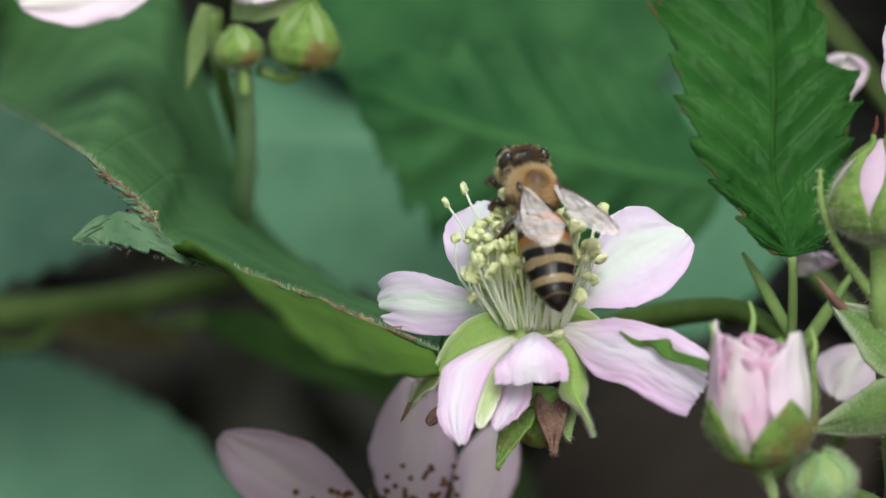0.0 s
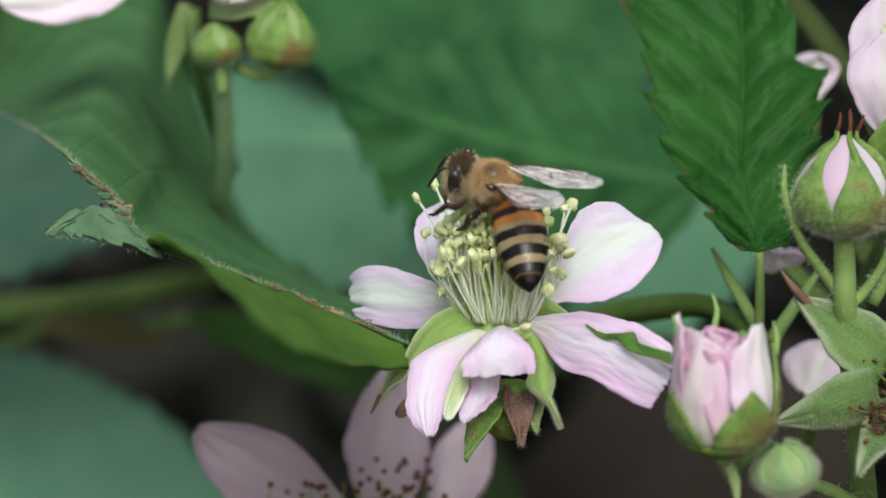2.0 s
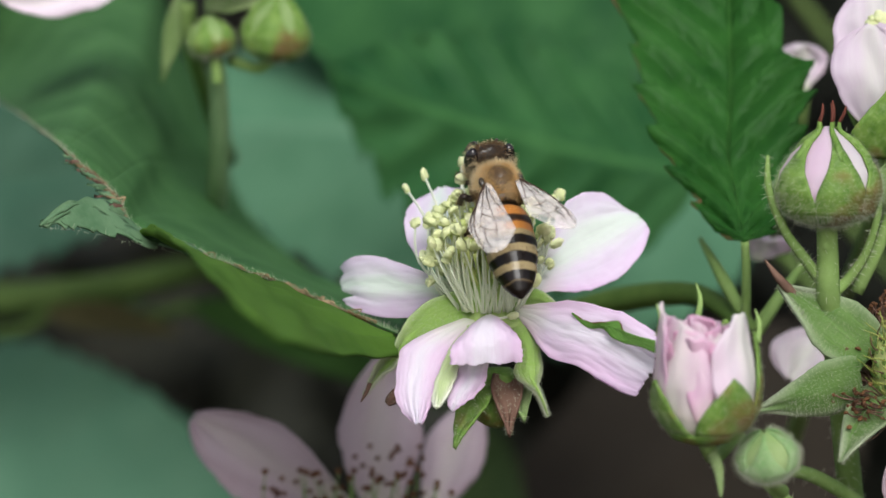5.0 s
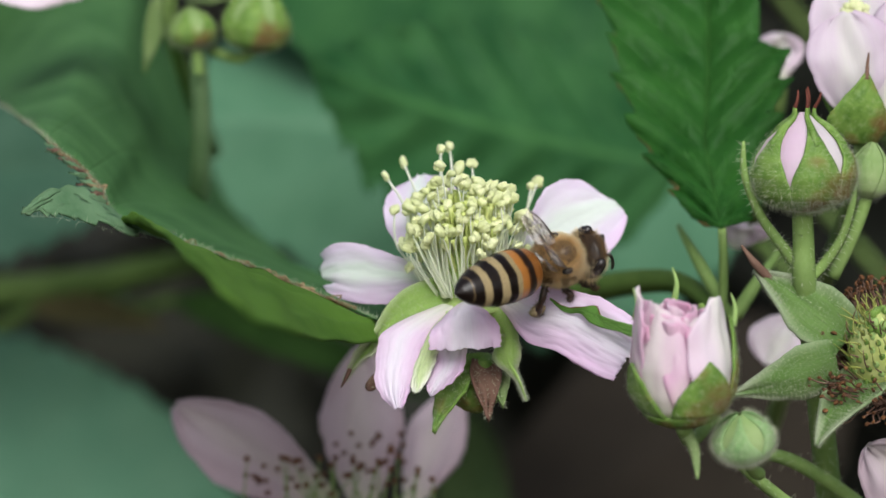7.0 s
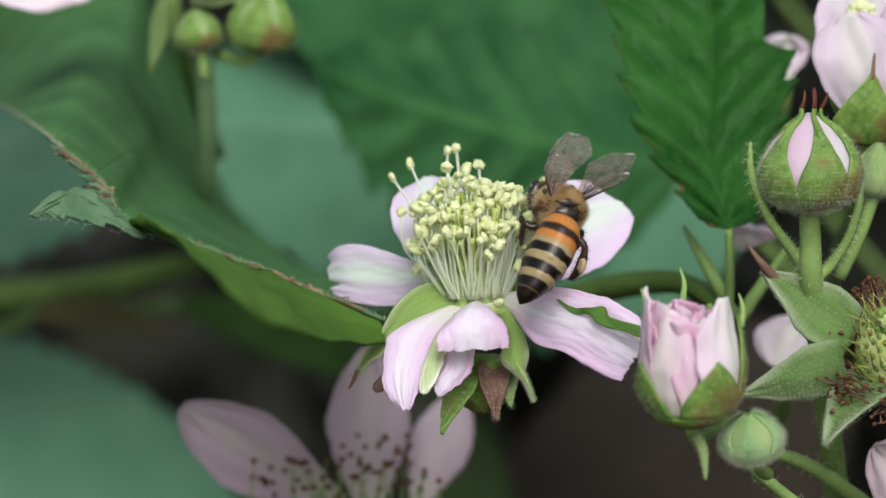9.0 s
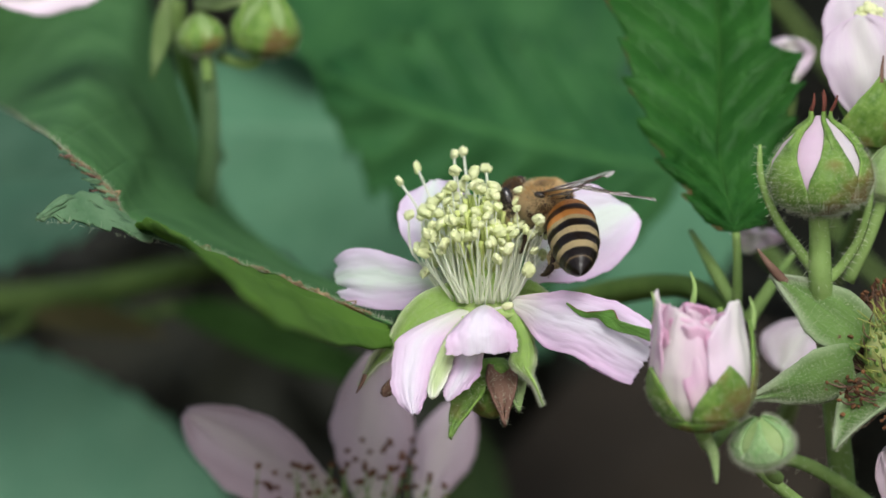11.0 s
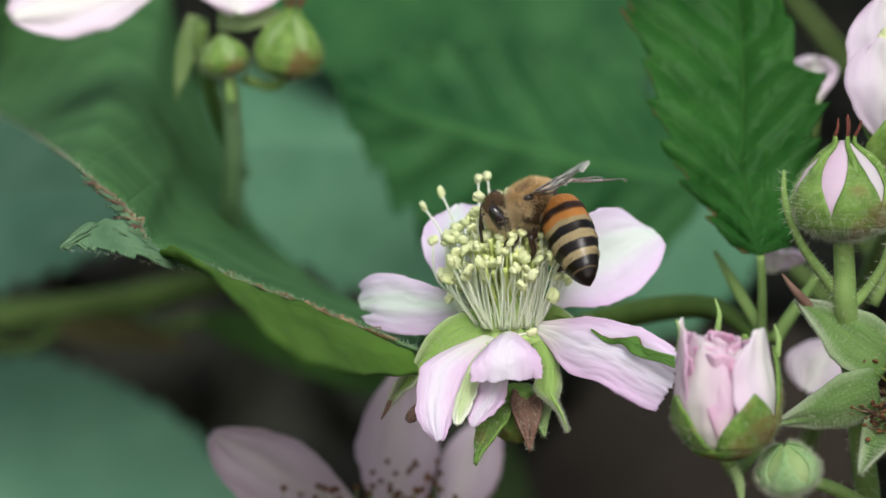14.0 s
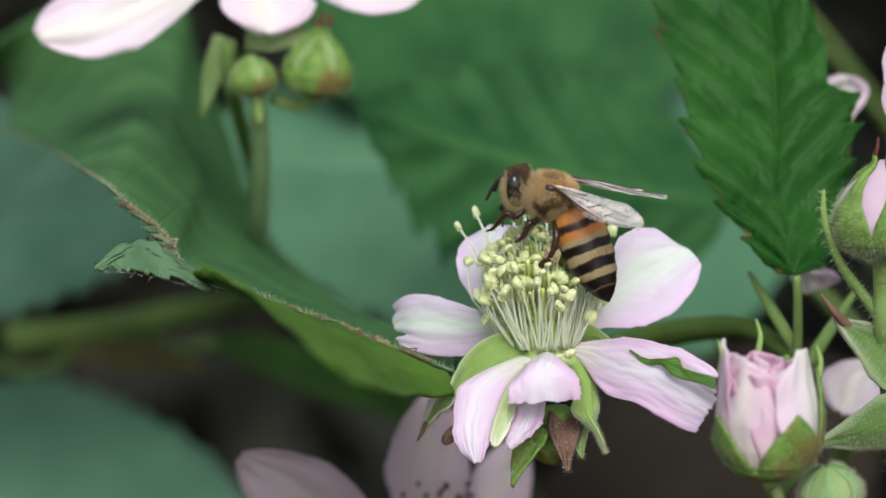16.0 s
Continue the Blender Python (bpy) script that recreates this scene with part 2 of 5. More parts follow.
# Leaf green darkened so that the gloom is already in the colour.
LEAF_GLOOM = leaf_material("gloom_leaf", (0.016, 0.042, 0.009), (0.034, 0.08, 0.018), (0.03, 0.06, 0.02), 0.6, spec=0.05)
YELLOW_LEAF = mottled("yellow_leaf", (0.06, 0.06, 0.022), (0.11, 0.095, 0.045), 120, 0.8, 0.08, 0.4)
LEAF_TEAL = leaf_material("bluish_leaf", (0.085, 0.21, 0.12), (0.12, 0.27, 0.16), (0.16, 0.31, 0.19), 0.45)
SOIL = mottled("soil", (0.045, 0.037, 0.028), (0.1, 0.08, 0.06), 8, 0.9, 0.1, 0.8, 0.02)
# Darker stem copy: the shade behind the flower is put into the green.
DIM_STEM = mottled("dim_stem", (0.05, 0.1, 0.02), (0.1, 0.16, 0.04), 200, 0.75, 0.08)
PALE_STEM = mottled("pale_stem", (0.13, 0.24, 0.1), (0.22, 0.34, 0.17), 200, 0.7, 0.1, fine=(0.26, 0.36, 0.2))
# Brown with the gloom put in, for the added backing leaf.
GLOOM_BACKING = mottled("gloom_backing", (0.017, 0.0145, 0.011), (0.034, 0.028, 0.021), 40, 0.8, 0.08, 0.5, 0.001)
# Shaded copy of the stem colour, for stems and petioles deep behind.
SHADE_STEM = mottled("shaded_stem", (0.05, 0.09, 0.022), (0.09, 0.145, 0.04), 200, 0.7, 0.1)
# Near-black leaf colour: the shade inside the bush is put into it.
THICKET_SHADE = mottled("thicket", (0.009, 0.0105, 0.007), (0.024, 0.024, 0.016), 5, 0.7, 0.2, 0.2, 0.002)

# ---- mesh helpers; all points in millimetres of the spray's frame ----


def thing(name, at, label, category, group=""):
    ob = new(name)
    ob.empty_display_size = 0.002
    ob.matrix_world = SPRAY @ Matrix.Translation(Vector(at) * MM)
    ob["mm_x"], ob["mm_y"], ob["mm_z"] = at
    return tagged(ob, label, category, group)


def base_of(ob):
    while ob.parent:
        ob = ob.parent
    return Vector((ob["mm_x"], ob["mm_y"], ob["mm_z"]))


def part(name, bm, mat, parent, label="", thick=0.0, kind=""):
    bmesh.ops.translate(bm, vec=-base_of(parent), verts=bm.verts)
    bmesh.ops.scale(bm, vec=(MM, MM, MM), verts=bm.verts)
    for f in bm.faces:
        f.smooth = True
    me = bpy.data.meshes.new(name)
    bm.to_mesh(me)
    bm.free()
    me.materials.append(mat)
    ob = new(name, me)
    ob.parent = parent
    if thick:
        md = ob.modifiers.new("thickness", "SOLIDIFY")
        md.thickness, md.offset = thick * MM, 0
    return tagged(ob, label, kind=kind)


def grid(fn, nu, nv, bm=None):
    """A sheet over u, v in 0..1 with its UV map."""
    bm = bm or bmesh.new()
    uv = bm.loops.layers.uv.verify()
    vs = [[bm.verts.new(fn(i / nu, j / nv)) for j in range(nv + 1)] for i in range(nu + 1)]
    for i in range(nu):
        for j in range(nv):
            f = bm.faces.new((vs[i][j], vs[i + 1][j], vs[i + 1][j + 1], vs[i][j + 1]))
            for lp, (a, b) in zip(f.loops, ((i, j), (i + 1, j), (i + 1, j + 1), (i, j + 1))):
                lp[uv].uv = (a / nu, b / nv)
    return bm


def curve_at(pts, t):
    """A smooth line through the points (Catmull-Rom)."""
    n = len(pts) - 1
    s = min(max(t, 0.0), 1.0) * n
    i = min(int(s), n - 1)
    f = s - i
    p = [Vector(pts[min(max(k, 0), n)]) for k in (i - 1, i, i + 1, i + 2)]
    return 0.5 * (2 * p[1] + (p[2] - p[0]) * f + (2 * p[0] - 5 * p[1] + 4 * p[2] - p[3]) * f * f + (3 * p[1] - p[0] - 3 * p[2] + p[3]) * f ** 3)


def tube(pts, radii, seg=8, steps=0, bm=None):
    """A round stalk through the points, closed at both ends."""
    bm = bm or bmesh.new()
    uv = bm.loops.layers.uv.verify()
    steps = steps or max(2, (len(pts) - 1) * 4)
    line = [curve_at(pts, i / steps) for i in range(steps + 1)]
    rad = [np.interp(i / steps, np.linspace(0, 1, len(radii)), radii) for i in range(steps + 1)]
    side = None
    rings = []
    for i, p in enumerate(line):
        d = (line[min(i + 1, steps)] - line[max(i - 1, 0)]).normalized()
        if side is None:
            side = d.orthogonal().normalized()
        side = (side - d * side.dot(d)).normalized()
        up = d.cross(side)
        rings.append([bm.verts.new(p + (side * math.cos(2 * math.pi * k / seg) + up * math.sin(2 * math.pi * k / seg)) * rad[i]) for k in range(seg)])
    for i in range(steps):
        for k in range(seg):
            f = bm.faces.new((rings[i][k], rings[i][(k + 1) % seg], rings[i + 1][(k + 1) % seg], rings[i + 1][k]))
            for lp, (a, b) in zip(f.loops, ((i, k), (i, k + 1), (i + 1, k + 1), (i + 1, k))):
                lp[uv].uv = (a / steps, b / seg)
    bm.faces.new(rings[0][::-1])
    bm.faces.new(rings[-1])
    return bm


def blob(centre, size, rot=None, rough=0.0, freq=1.0, bm=None, sub=3, seed=0):
    bm = bm or bmesh.new()
    made = bmesh.ops.create_icosphere(bm, subdivisions=sub, radius=1.0)["verts"]
    rot = rot or Matrix.Identity(3)
    for v in made:
        p = v.co.copy()
        k = 1 + rough * noise.noise(p * freq + Vector((seed * 3.7, seed, -seed)))
        v.co = Vector(centre) + rot @ Vector((p.x * size[0], p.y * size[1], p.z * size[2])) * k
    return bm


def turned(base, axis, profile, seg=20, bm=None, lobes=0, depth=0.0):
    """A body of revolution about axis, profile of (height, radius)."""
    bm = bm or bmesh.new()
    axis = Vector(axis).normalized()
    a = axis.orthogonal().normalized()
    b = axis.cross(a)

    def at(u, v):
        h = np.interp(u, np.linspace(0, 1, len(profile)), [p[0] for p in profile])
        r = np.interp(u, np.linspace(0, 1, len(profile)), [p[1] for p in profile])
        t = 2 * math.pi * v
        r = max(r, 0.002) * (1 + depth * math.cos(lobes * t))
        return Vector(base) + axis * h + (a * math.cos(t) + b * math.sin(t)) * r
    grid(at, (len(profile) - 1) * 3, seg, bm)
    bmesh.ops.remove_doubles(bm, verts=bm.verts, dist=0.001)
    return bm


def hairs(bm, roots, length, radius, droop=0.0, seed=1, spread=0.35):
    """Fine tapering hairs on (place, way) roots."""
    rng = random.Random(seed)
    for p, d in roots:
        d = (Vector(d) + Vector((rng.gauss(0, spread), rng.gauss(0, spread), rng.gauss(0, spread)))).normalized()
        L = length * rng.uniform(0.5, 1.3)
        a = d.orthogonal().normalized()
        b = d.cross(a)
        mid = p + d * L * 0.55
        end = p + d * L + Vector((0, 0, -droop * L))
        v = [bm.verts.new(p + q * radius) for q in (a, -0.5 * a + 0.87 * b, -0.5 * a - 0.87 * b)]
        w = [bm.verts.new(mid + q * radius * 0.7) for q in (a, -0.5 * a + 0.87 * b, -0.5 * a - 0.87 * b)]
        t = bm.verts.new(end)
        for k in range(3):
            j = (k + 1) % 3
            bm.faces.new((v[k], v[j], w[j], w[k]))
            bm.faces.new((w[k], w[j], t))
    return bm


def roots_on(bm, count, seed=1, inward=False, keep=None):
    rng = random.Random(seed)
    bm.faces.ensure_lookup_table()
    bm.normal_update()
    areas = np.cumsum([f.calc_area() for f in bm.faces])
    out = []
    while len(out) < count:
        f = bm.faces[int(np.searchsorted(areas, rng.random() * areas[-1]))]
        vs = [v.co for v in f.verts]
        w = [rng.random() for _ in vs]
        p = sum((v * k for v, k in zip(vs, w)), Vector()) / sum(w)
        if keep is None or keep(p, f.normal):
            out.append((p, -f.normal if inward else f.normal.copy()))
    return out


def petal_sheet(base, tip, across, half, bow=1.0, cup=0.5, seed=0, ragged=0.08, ripple=0.15, notch=0.0, cut=0.0, skew=0.0, blunt=2.6, root=0.22, curl=0.0, nu=36, nv=24, point=False):
    """An obovate petal from its claw to its tip; across is the way of its width."""
    base, tip = Vector(base), Vector(tip)
    run = tip - base
    d = run.normalized()
    w = Vector(across)
    w = (w - d * w.dot(d)).normalized()
    n = d.cross(w)

    def at(u, v):
        s = 2 * v - 1
        wide = root + (1 - root) * math.sin(min(u / 0.62, 1) * math.pi / 2) ** 1.3
        if u > 0.62:
            wide *= math.sqrt(max(0.0, 1 - ((u - 0.62) / 0.385) ** blunt))
        if point:
            wide = (root + (1 - root) * min(u / 0.35, 1) ** 0.7) * (1 - max(0.0, (u - 0.3) / 0.7) ** 1.25) + 0.02
        edge = min(1.0, wide * 1.3)
        reach = u * (1 - ragged * edge * u * (0.5 + noise.noise(Vector((s * 2.2, seed * 5.1, 0)))) - notch * u * u * math.exp(-((s - cut) * 4) ** 2)) * (1 + skew * s)
        reach -= 0.5 * edge * ragged * u * u * (noise.noise(Vector((s * 7, seed * 3.3, 2))) + 0.5 * noise.noise(Vector((s * 16, seed, 7)))) * 0.35
        lift = bow * 4 * u * (1 - u) + cup * s * s * wide - curl * u * u * u
        lift += ripple * noise.noise(Vector((u * 3, s * 3, seed * 2.3))) * (0.3 + u) * 2
        lift += 0.04 * math.sin(s * 16 + seed) * u
        return base + run * reach + w * (s * half * wide * (1 + 0.07 * noise.noise(Vector((u * 5, seed, s))) + 0.05 * noise.noise(Vector((u * 14, seed, s))))) + n * lift
    return grid(at, nu, nv)


def leaf_sheet(base, tip, across, half, bow=2.0, fold=0.3, seed=0, teeth=14, tooth=0.12, pleat=0.35, veins=9.0, nu=112, nv=28, peak=0.38, quilt=0.0):
    """A toothed bramble leaflet with raised panels between its side veins."""
    base, tip = Vector(base), Vector(tip)
    run = tip - base
    d = run.normalized()
    w = Vector(across)
    w = (w - d * w.dot(d)).normalized()
    n = d.cross(w)

    def at(u, v):
        s = 2 * v - 1
        wide = math.sin(math.pi * u ** (math.log(0.5) / math.log(peak))) ** 0.75 if 0 < u < 1 else 0.0
        saw = (u * teeth + 0.9 * noise.noise(Vector((u * 4, seed, 1 if s > 0 else -1)))) % 1.0
        saw = 0.85 * saw + 0.2 * ((u * teeth * 2.3) % 1.0)
        wide = max(wide * (1 + 0.12 * noise.noise(Vector((u * 3, seed * 2, 5 if s > 0 else -5)))) - tooth * saw * (0.25 + wide) * abs(s) ** 4, 0.0) + 0.004
        row = (u - abs(s) * 0.5 * 0.45) * veins
        panel = abs(math.sin(math.pi * (row + 0.5)))
        lift = bow * 4 * u * (1 - u) + fold * abs(s) * wide * half + pleat * panel * min(1, abs(s) * 4) * wide
        lift += 0.5 * noise.noise(Vector((u * 3.1, s * 2.2, seed))) * min(1.0, half / 8)
        lift += quilt * abs(noise.noise(Vector((u * 26, s * 9, seed)))) * min(1, abs(s) * 6)
        return base + run * u + d * (-tooth * 0.5 * half * 0.3 * saw * abs(s) ** 4) + w * (s * half * wide) + n * lift
    return grid(at, nu, nv)


def patch(near, far, nu=60, nv=30, seed=0, bulge=0.0, rough=0.4, teeth=0, tooth=0.0, dip=0.0):
    """A blade between two lines, near and far, with an uneven near margin."""
    def at(u, v):
        a, b = curve_at(near, u), curve_at(far, u)
        p = a.lerp(b, v)
        p.y += dip * (1 - (1 - v) ** 3 - v)
        p.z += bulge * math.sin(math.pi * v)
        k = rough * noise.noise(Vector((u * 9, v * 6, seed)))
        p += Vector((0.2 * k, k, k))
        if teeth:
            saw = (u * teeth + 0.5 * noise.noise(Vector((u * 7, seed, 0)))) % 1.0
            p += (b - a).normalized() * tooth * saw * (1 - v) ** 8
        return p
    return grid(at, nu, nv)


def edged(left, right, cup=0.4, bow=0.0, ripple=0.15, seed=0, ragged=0.0, notch=(), pleats=0.008, nu=60, nv=48, curl=0.0):
    """A blade between its two margins, from claw to tip: cupped across, bowed along, uneven at the end; notches are (place across, depth, width)."""
    span = (curve_at(left, 1) + curve_at(right, 1)) / 2 - (curve_at(left, 0) + curve_at(right, 0)) / 2
    way = span.normalized()
    wide = curve_at(right, 0.6) - curve_at(left, 0.6)
    n = wide.cross(way).normalized()
    if n.y > 0:
        n = -n

    def at(u, v):
        s = 2 * v - 1
        p = curve_at(left, u).lerp(curve_at(right, u), v)
        end = u ** 10
        p += way * end * (1 - s * s) * 0.35
        p -= way * end * ragged * (0.5 + noise.noise(Vector((s * 2.5, seed * 5.1, 0))) + 0.7 * noise.noise(Vector((s * 8, seed * 3.3, 2))) + 0.4 * noise.noise(Vector((s * 19, seed, 7))))
        for c, deep, w in notch:
            p -= way * u ** 9 * deep * math.exp(-((v - c) / w) ** 2)
        k = 0.05 * noise.noise(Vector((u * 9, seed, 1))) + 0.03 * noise.noise(Vector((u * 23, seed, 3)))
        p += wide.normalized() * s * abs(s) ** 3 * k * min(1, u * 3) * 2.4
        lift = cup * (1 - s * s) * math.sin(math.pi * min(u * 0.85 + 0.1, 1)) + bow * 4 * u * (1 - u) - curl * u ** 3
        lift += ripple * (0.25 + u) * (1.6 * noise.noise(Vector((u * 2.6, s * 2.2, seed * 2.3))) + 0.7 * noise.noise(Vector((u * 6, s * 6, seed * 1.3))) + 0.3 * noise.noise(Vector((u * 13, s * 17, seed))))
        lift += pleats * math.sin(s * 15 + 3 * noise.noise(Vector((u * 2, seed, 4)))) * u
        return p + n * lift
    return grid(at, nu, nv)


# ---- setting ----
def build_ground():
    bm = bmesh.new()
    R = [0.0] + [0.12 * 1.2 ** i for i in range(60)]
    seg = 40
    c = bm.verts.new((0, 0, 0))
    rings = []
    for r in R[1:]:
        rings.append([bm.verts.new((r * math.cos(2 * math.pi * k / seg), r * math.sin(2 * math.pi * k / seg), 0.03 * noise.noise(Vector((r * math.cos(2 * math.pi * k / seg), r * math.sin(2 * math.pi * k / seg), 0)) * 3))) for k in range(seg)])
    for k in range(seg):
        bm.faces.new((c, rings[0][k], rings[0][(k + 1) % seg]))
    for a, b in zip(rings, rings[1:]):
        for k in range(seg):
            bm.faces.new((a[k], b[k], b[(k + 1) % seg], a[(k + 1) % seg]))
    me = bpy.data.meshes.new("ground")
    bm.to_mesh(me)
    bm.free()
    me.materials.append(SOIL)
    tagged(new("ground", me), "dark bare soil with leaf litter under the brambles", "ground", kind="structure")


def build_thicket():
    """The bramble mass behind the spray, its shade put into the leaf colour."""
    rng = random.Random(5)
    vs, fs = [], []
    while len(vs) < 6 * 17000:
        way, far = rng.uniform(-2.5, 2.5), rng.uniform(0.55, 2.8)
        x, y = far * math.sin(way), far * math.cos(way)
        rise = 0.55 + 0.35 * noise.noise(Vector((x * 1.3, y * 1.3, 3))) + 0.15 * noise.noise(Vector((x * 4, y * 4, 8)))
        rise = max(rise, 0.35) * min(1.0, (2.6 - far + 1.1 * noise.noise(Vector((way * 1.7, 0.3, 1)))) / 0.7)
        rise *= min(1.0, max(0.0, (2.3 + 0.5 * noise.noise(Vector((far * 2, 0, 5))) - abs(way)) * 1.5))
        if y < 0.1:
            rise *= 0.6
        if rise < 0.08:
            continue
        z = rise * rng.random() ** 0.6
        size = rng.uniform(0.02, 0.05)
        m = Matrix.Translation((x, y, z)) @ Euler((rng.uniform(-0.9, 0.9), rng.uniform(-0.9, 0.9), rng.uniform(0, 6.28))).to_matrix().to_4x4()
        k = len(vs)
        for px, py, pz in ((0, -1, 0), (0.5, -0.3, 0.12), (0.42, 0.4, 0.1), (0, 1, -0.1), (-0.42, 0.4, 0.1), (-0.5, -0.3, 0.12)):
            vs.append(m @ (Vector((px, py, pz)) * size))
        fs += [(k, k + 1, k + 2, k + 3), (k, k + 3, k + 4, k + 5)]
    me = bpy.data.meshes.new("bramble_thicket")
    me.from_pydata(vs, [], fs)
    me.materials.append(THICKET_SHADE)
    tagged(new("bramble_thicket", me), "thicket of bramble leaves behind, its shade put into near-black leaf colour", "thicket", kind="stuff")


build_ground()
build_thicket()


# ---- background leaves ----
def back_leaf(at, tip, across, half, mat, label, group="leaves behind the flower", away=(45, 70, -40), **kw):
    root = thing("bramble_leaf", at, label, "leaf", group)
    part("blade", leaf_sheet(at, tip, across, half, **kw), mat, root, thick=0.25)
    b, t = Vector(at), Vector(tip)
    # Petioles of the deep leaves take the stem colour with shade put in.
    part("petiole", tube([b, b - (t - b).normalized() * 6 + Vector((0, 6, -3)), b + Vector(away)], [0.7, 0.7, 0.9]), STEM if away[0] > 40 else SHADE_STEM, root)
    return root


back_leaf((23.0, 85.0, 8.35), (-12.73, 72.0, 17.63), (0.1, 0.35, 1), 15, LEAF_BACK, "dark green toothed bramble leaf behind the open flower", seed=3, bow=3, tooth=0.22, teeth=12, veins=7.0, pleat=1.6)
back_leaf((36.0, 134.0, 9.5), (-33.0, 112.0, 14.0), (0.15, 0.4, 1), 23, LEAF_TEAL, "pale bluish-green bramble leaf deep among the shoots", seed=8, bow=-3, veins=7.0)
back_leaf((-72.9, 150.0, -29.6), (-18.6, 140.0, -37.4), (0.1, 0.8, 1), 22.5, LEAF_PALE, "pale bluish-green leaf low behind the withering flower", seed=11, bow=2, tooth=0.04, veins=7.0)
back_leaf((-78.0, 128.0, 4.0), (-27.0, 132.0, 11.0), (0, 0.3, 1), 14, LEAF_SHADE, "bluish-green leaf behind the worn leaf, shade put into its colour", seed=14, bow=2, veins=7.0)
back_leaf((24.68, 130.0, 39.95), (-25.69, 110.0, 29.66), (0, 0.6, 1), 22, LEAF_BACK, "broad dark green leaf high among the shoots", seed=17, bow=2, veins=7.0)

# Added leaf: its dark brown stands in for the gloom behind the buds.
back_leaf((52.0, 205.0, -14.0), (0.0, 195.0, -42.0), (0.5, 0.3, 1), 17, GLOOM_BACKING, "brown backing leaf added deep behind the buds, gloom in its colour", away=(30, 60, -10), seed=21, bow=2, tooth=0.05, veins=7.0)
back_leaf((6.0, 150.0, -36.0), (0.5, 148.0, -14.0), (1, 0.3, 0), 4.5, PALE_STEM_LEAF, "small pale green leaf low behind the flower", away=(2, 40, -30), seed=23, bow=1, tooth=0.1, veins=7.0)
# Gloom under the worn leaf is put into this leaf's green.
back_leaf((-29.0, 122.0, -5.5), (-1.0, 116.0, -16.0), (0.3, 0.5, 1), 2.6, LEAF_GLOOM, "narrow green leaf under the worn leaf, its colour darkened for gloom", away=(-12, 40, 2), seed=25, bow=1, tooth=0.08, veins=7.0)
back_leaf((-43.0, 110.0, -6.2), (-29.5, 112.0, -8.2), (0.1, 0.4, 1), 1.7, YELLOW_LEAF, "small yellowish dry leaf in the shade", away=(-20, 30, 2), seed=27, bow=1, tooth=0.08, veins=7.0)


# ---- the worn leaf beside the flower ----
def build_worn_leaf():
    root = thing("worn_bramble_leaf", (-5.24, 2.0, -5.12), "green bramble leaf with a ragged brown nibbled margin", "leaf")
    near = [(-4.87, -0.0, -5.2), (-9.44, 1.0, -3.33), (-12.85, 2.0, -1.99), (-16.51, 3.0, -0.59), (-20.54, 3.0, 0.98), (-24.57, 3.0, 2.5), (-25.64, 3.0, 4.29), (-27.01, 4.0, 5.67), (-29.1, 5.0, 7.4), (-30.9, 8.0, 8.9), (-33.3, 18.0, 10.1), (-38.0, 40.0, 12.4), (-45.5, 70.0, 15.6)]
    far = [(-3.68, 12.0, -5.83), (-9.05, 30.0, -3.97), (-15.1, 60.0, -1.08), (-21.23, 85.0, 4.48), (-24.33, 90.0, 11.27), (-26.58, 90.0, 18.0), (-28.66, 88.0, 23.47), (-29.61, 86.0, 27.78), (-31.5, 85.0, 28.7), (-34.5, 84.0, 29.4), (-40.5, 84.0, 29.0), (-49.0, 84.0, 24.0)]
    bm = patch(near, far, 200, 30, 2, 1.0, 0.3, 40, 0.6, 35.0)
    rim = [(curve_at(near, i / 900), Vector((0.1, -0.3, 0.7))) for i in range(901)]
    part("blade", bm, LEAF_EDGE, root, thick=0.2)
    front = [(-5.22, 1.0, -5.27), (-12.85, 1.8, -2.07), (-16.5, 2.8, -0.68), (-20.53, 2.8, 0.89), (-24.34, 2.8, 2.33)]
    low = [(-4.9, 0.0, -7.0), (-8.2, -14.0, -6.5), (-10.2, -38.0, -5.1), (-12.8, -48.0, -3.26), (-16.06, -38.0, -0.76), (-20.82, -8.0, 1.75)]
    part("front_fold", patch(front, low, 60, 24, 7, 0.5, 0.5), LEAF_UNDER, root, "paler drooping fold", thick=0.2)
    lobe_low = [(-19.23, 2.4, 0.38), (-22.54, 1.5, 0.89), (-24.93, 0.0, 1.55), (-27.66, -2.0, 2.21), (-29.43, -3.0, 2.37), (-30.84, -4.0, 2.56)]
    lobe_high = [(-20.53, 2.9, 1.1), (-24.11, 2.5, 2.41), (-25.87, 1.0, 3.75), (-27.53, -0.0, 4.66), (-29.12, -2.0, 4.29), (-30.76, -4.0, 2.69)]
    part("lobe", patch(lobe_low, lobe_high, 70, 14, 9, 0.15, 0.4, 9, 0.5), LEAF_LOBE, root, "greyish-green torn lobe", thick=0.2)
    rim += [(curve_at(lobe_low, i / 70), Vector((0.1, -0.5, 0.1))) for i in range(71)]
    part("margin_hairs", hairs(bmesh.new(), rim, 0.6, 0.014, seed=4), HAIR, root, "fine pale hairs along the margin", kind="stuff")
    bmm = bmesh.new()
    rng = random.Random(9)
    for i in range(60):
        t = rng.choice((rng.uniform(0.02, 0.34), rng.uniform(0.42, 0.68), rng.uniform(0.08, 0.26)))
        p = curve_at(near, t)
        q = curve_at(near, min(t + rng.uniform(0.008, 0.02), 1))
        s = rng.uniform(0.08, 0.2) * (1.5 if t > 0.4 else 1.0)
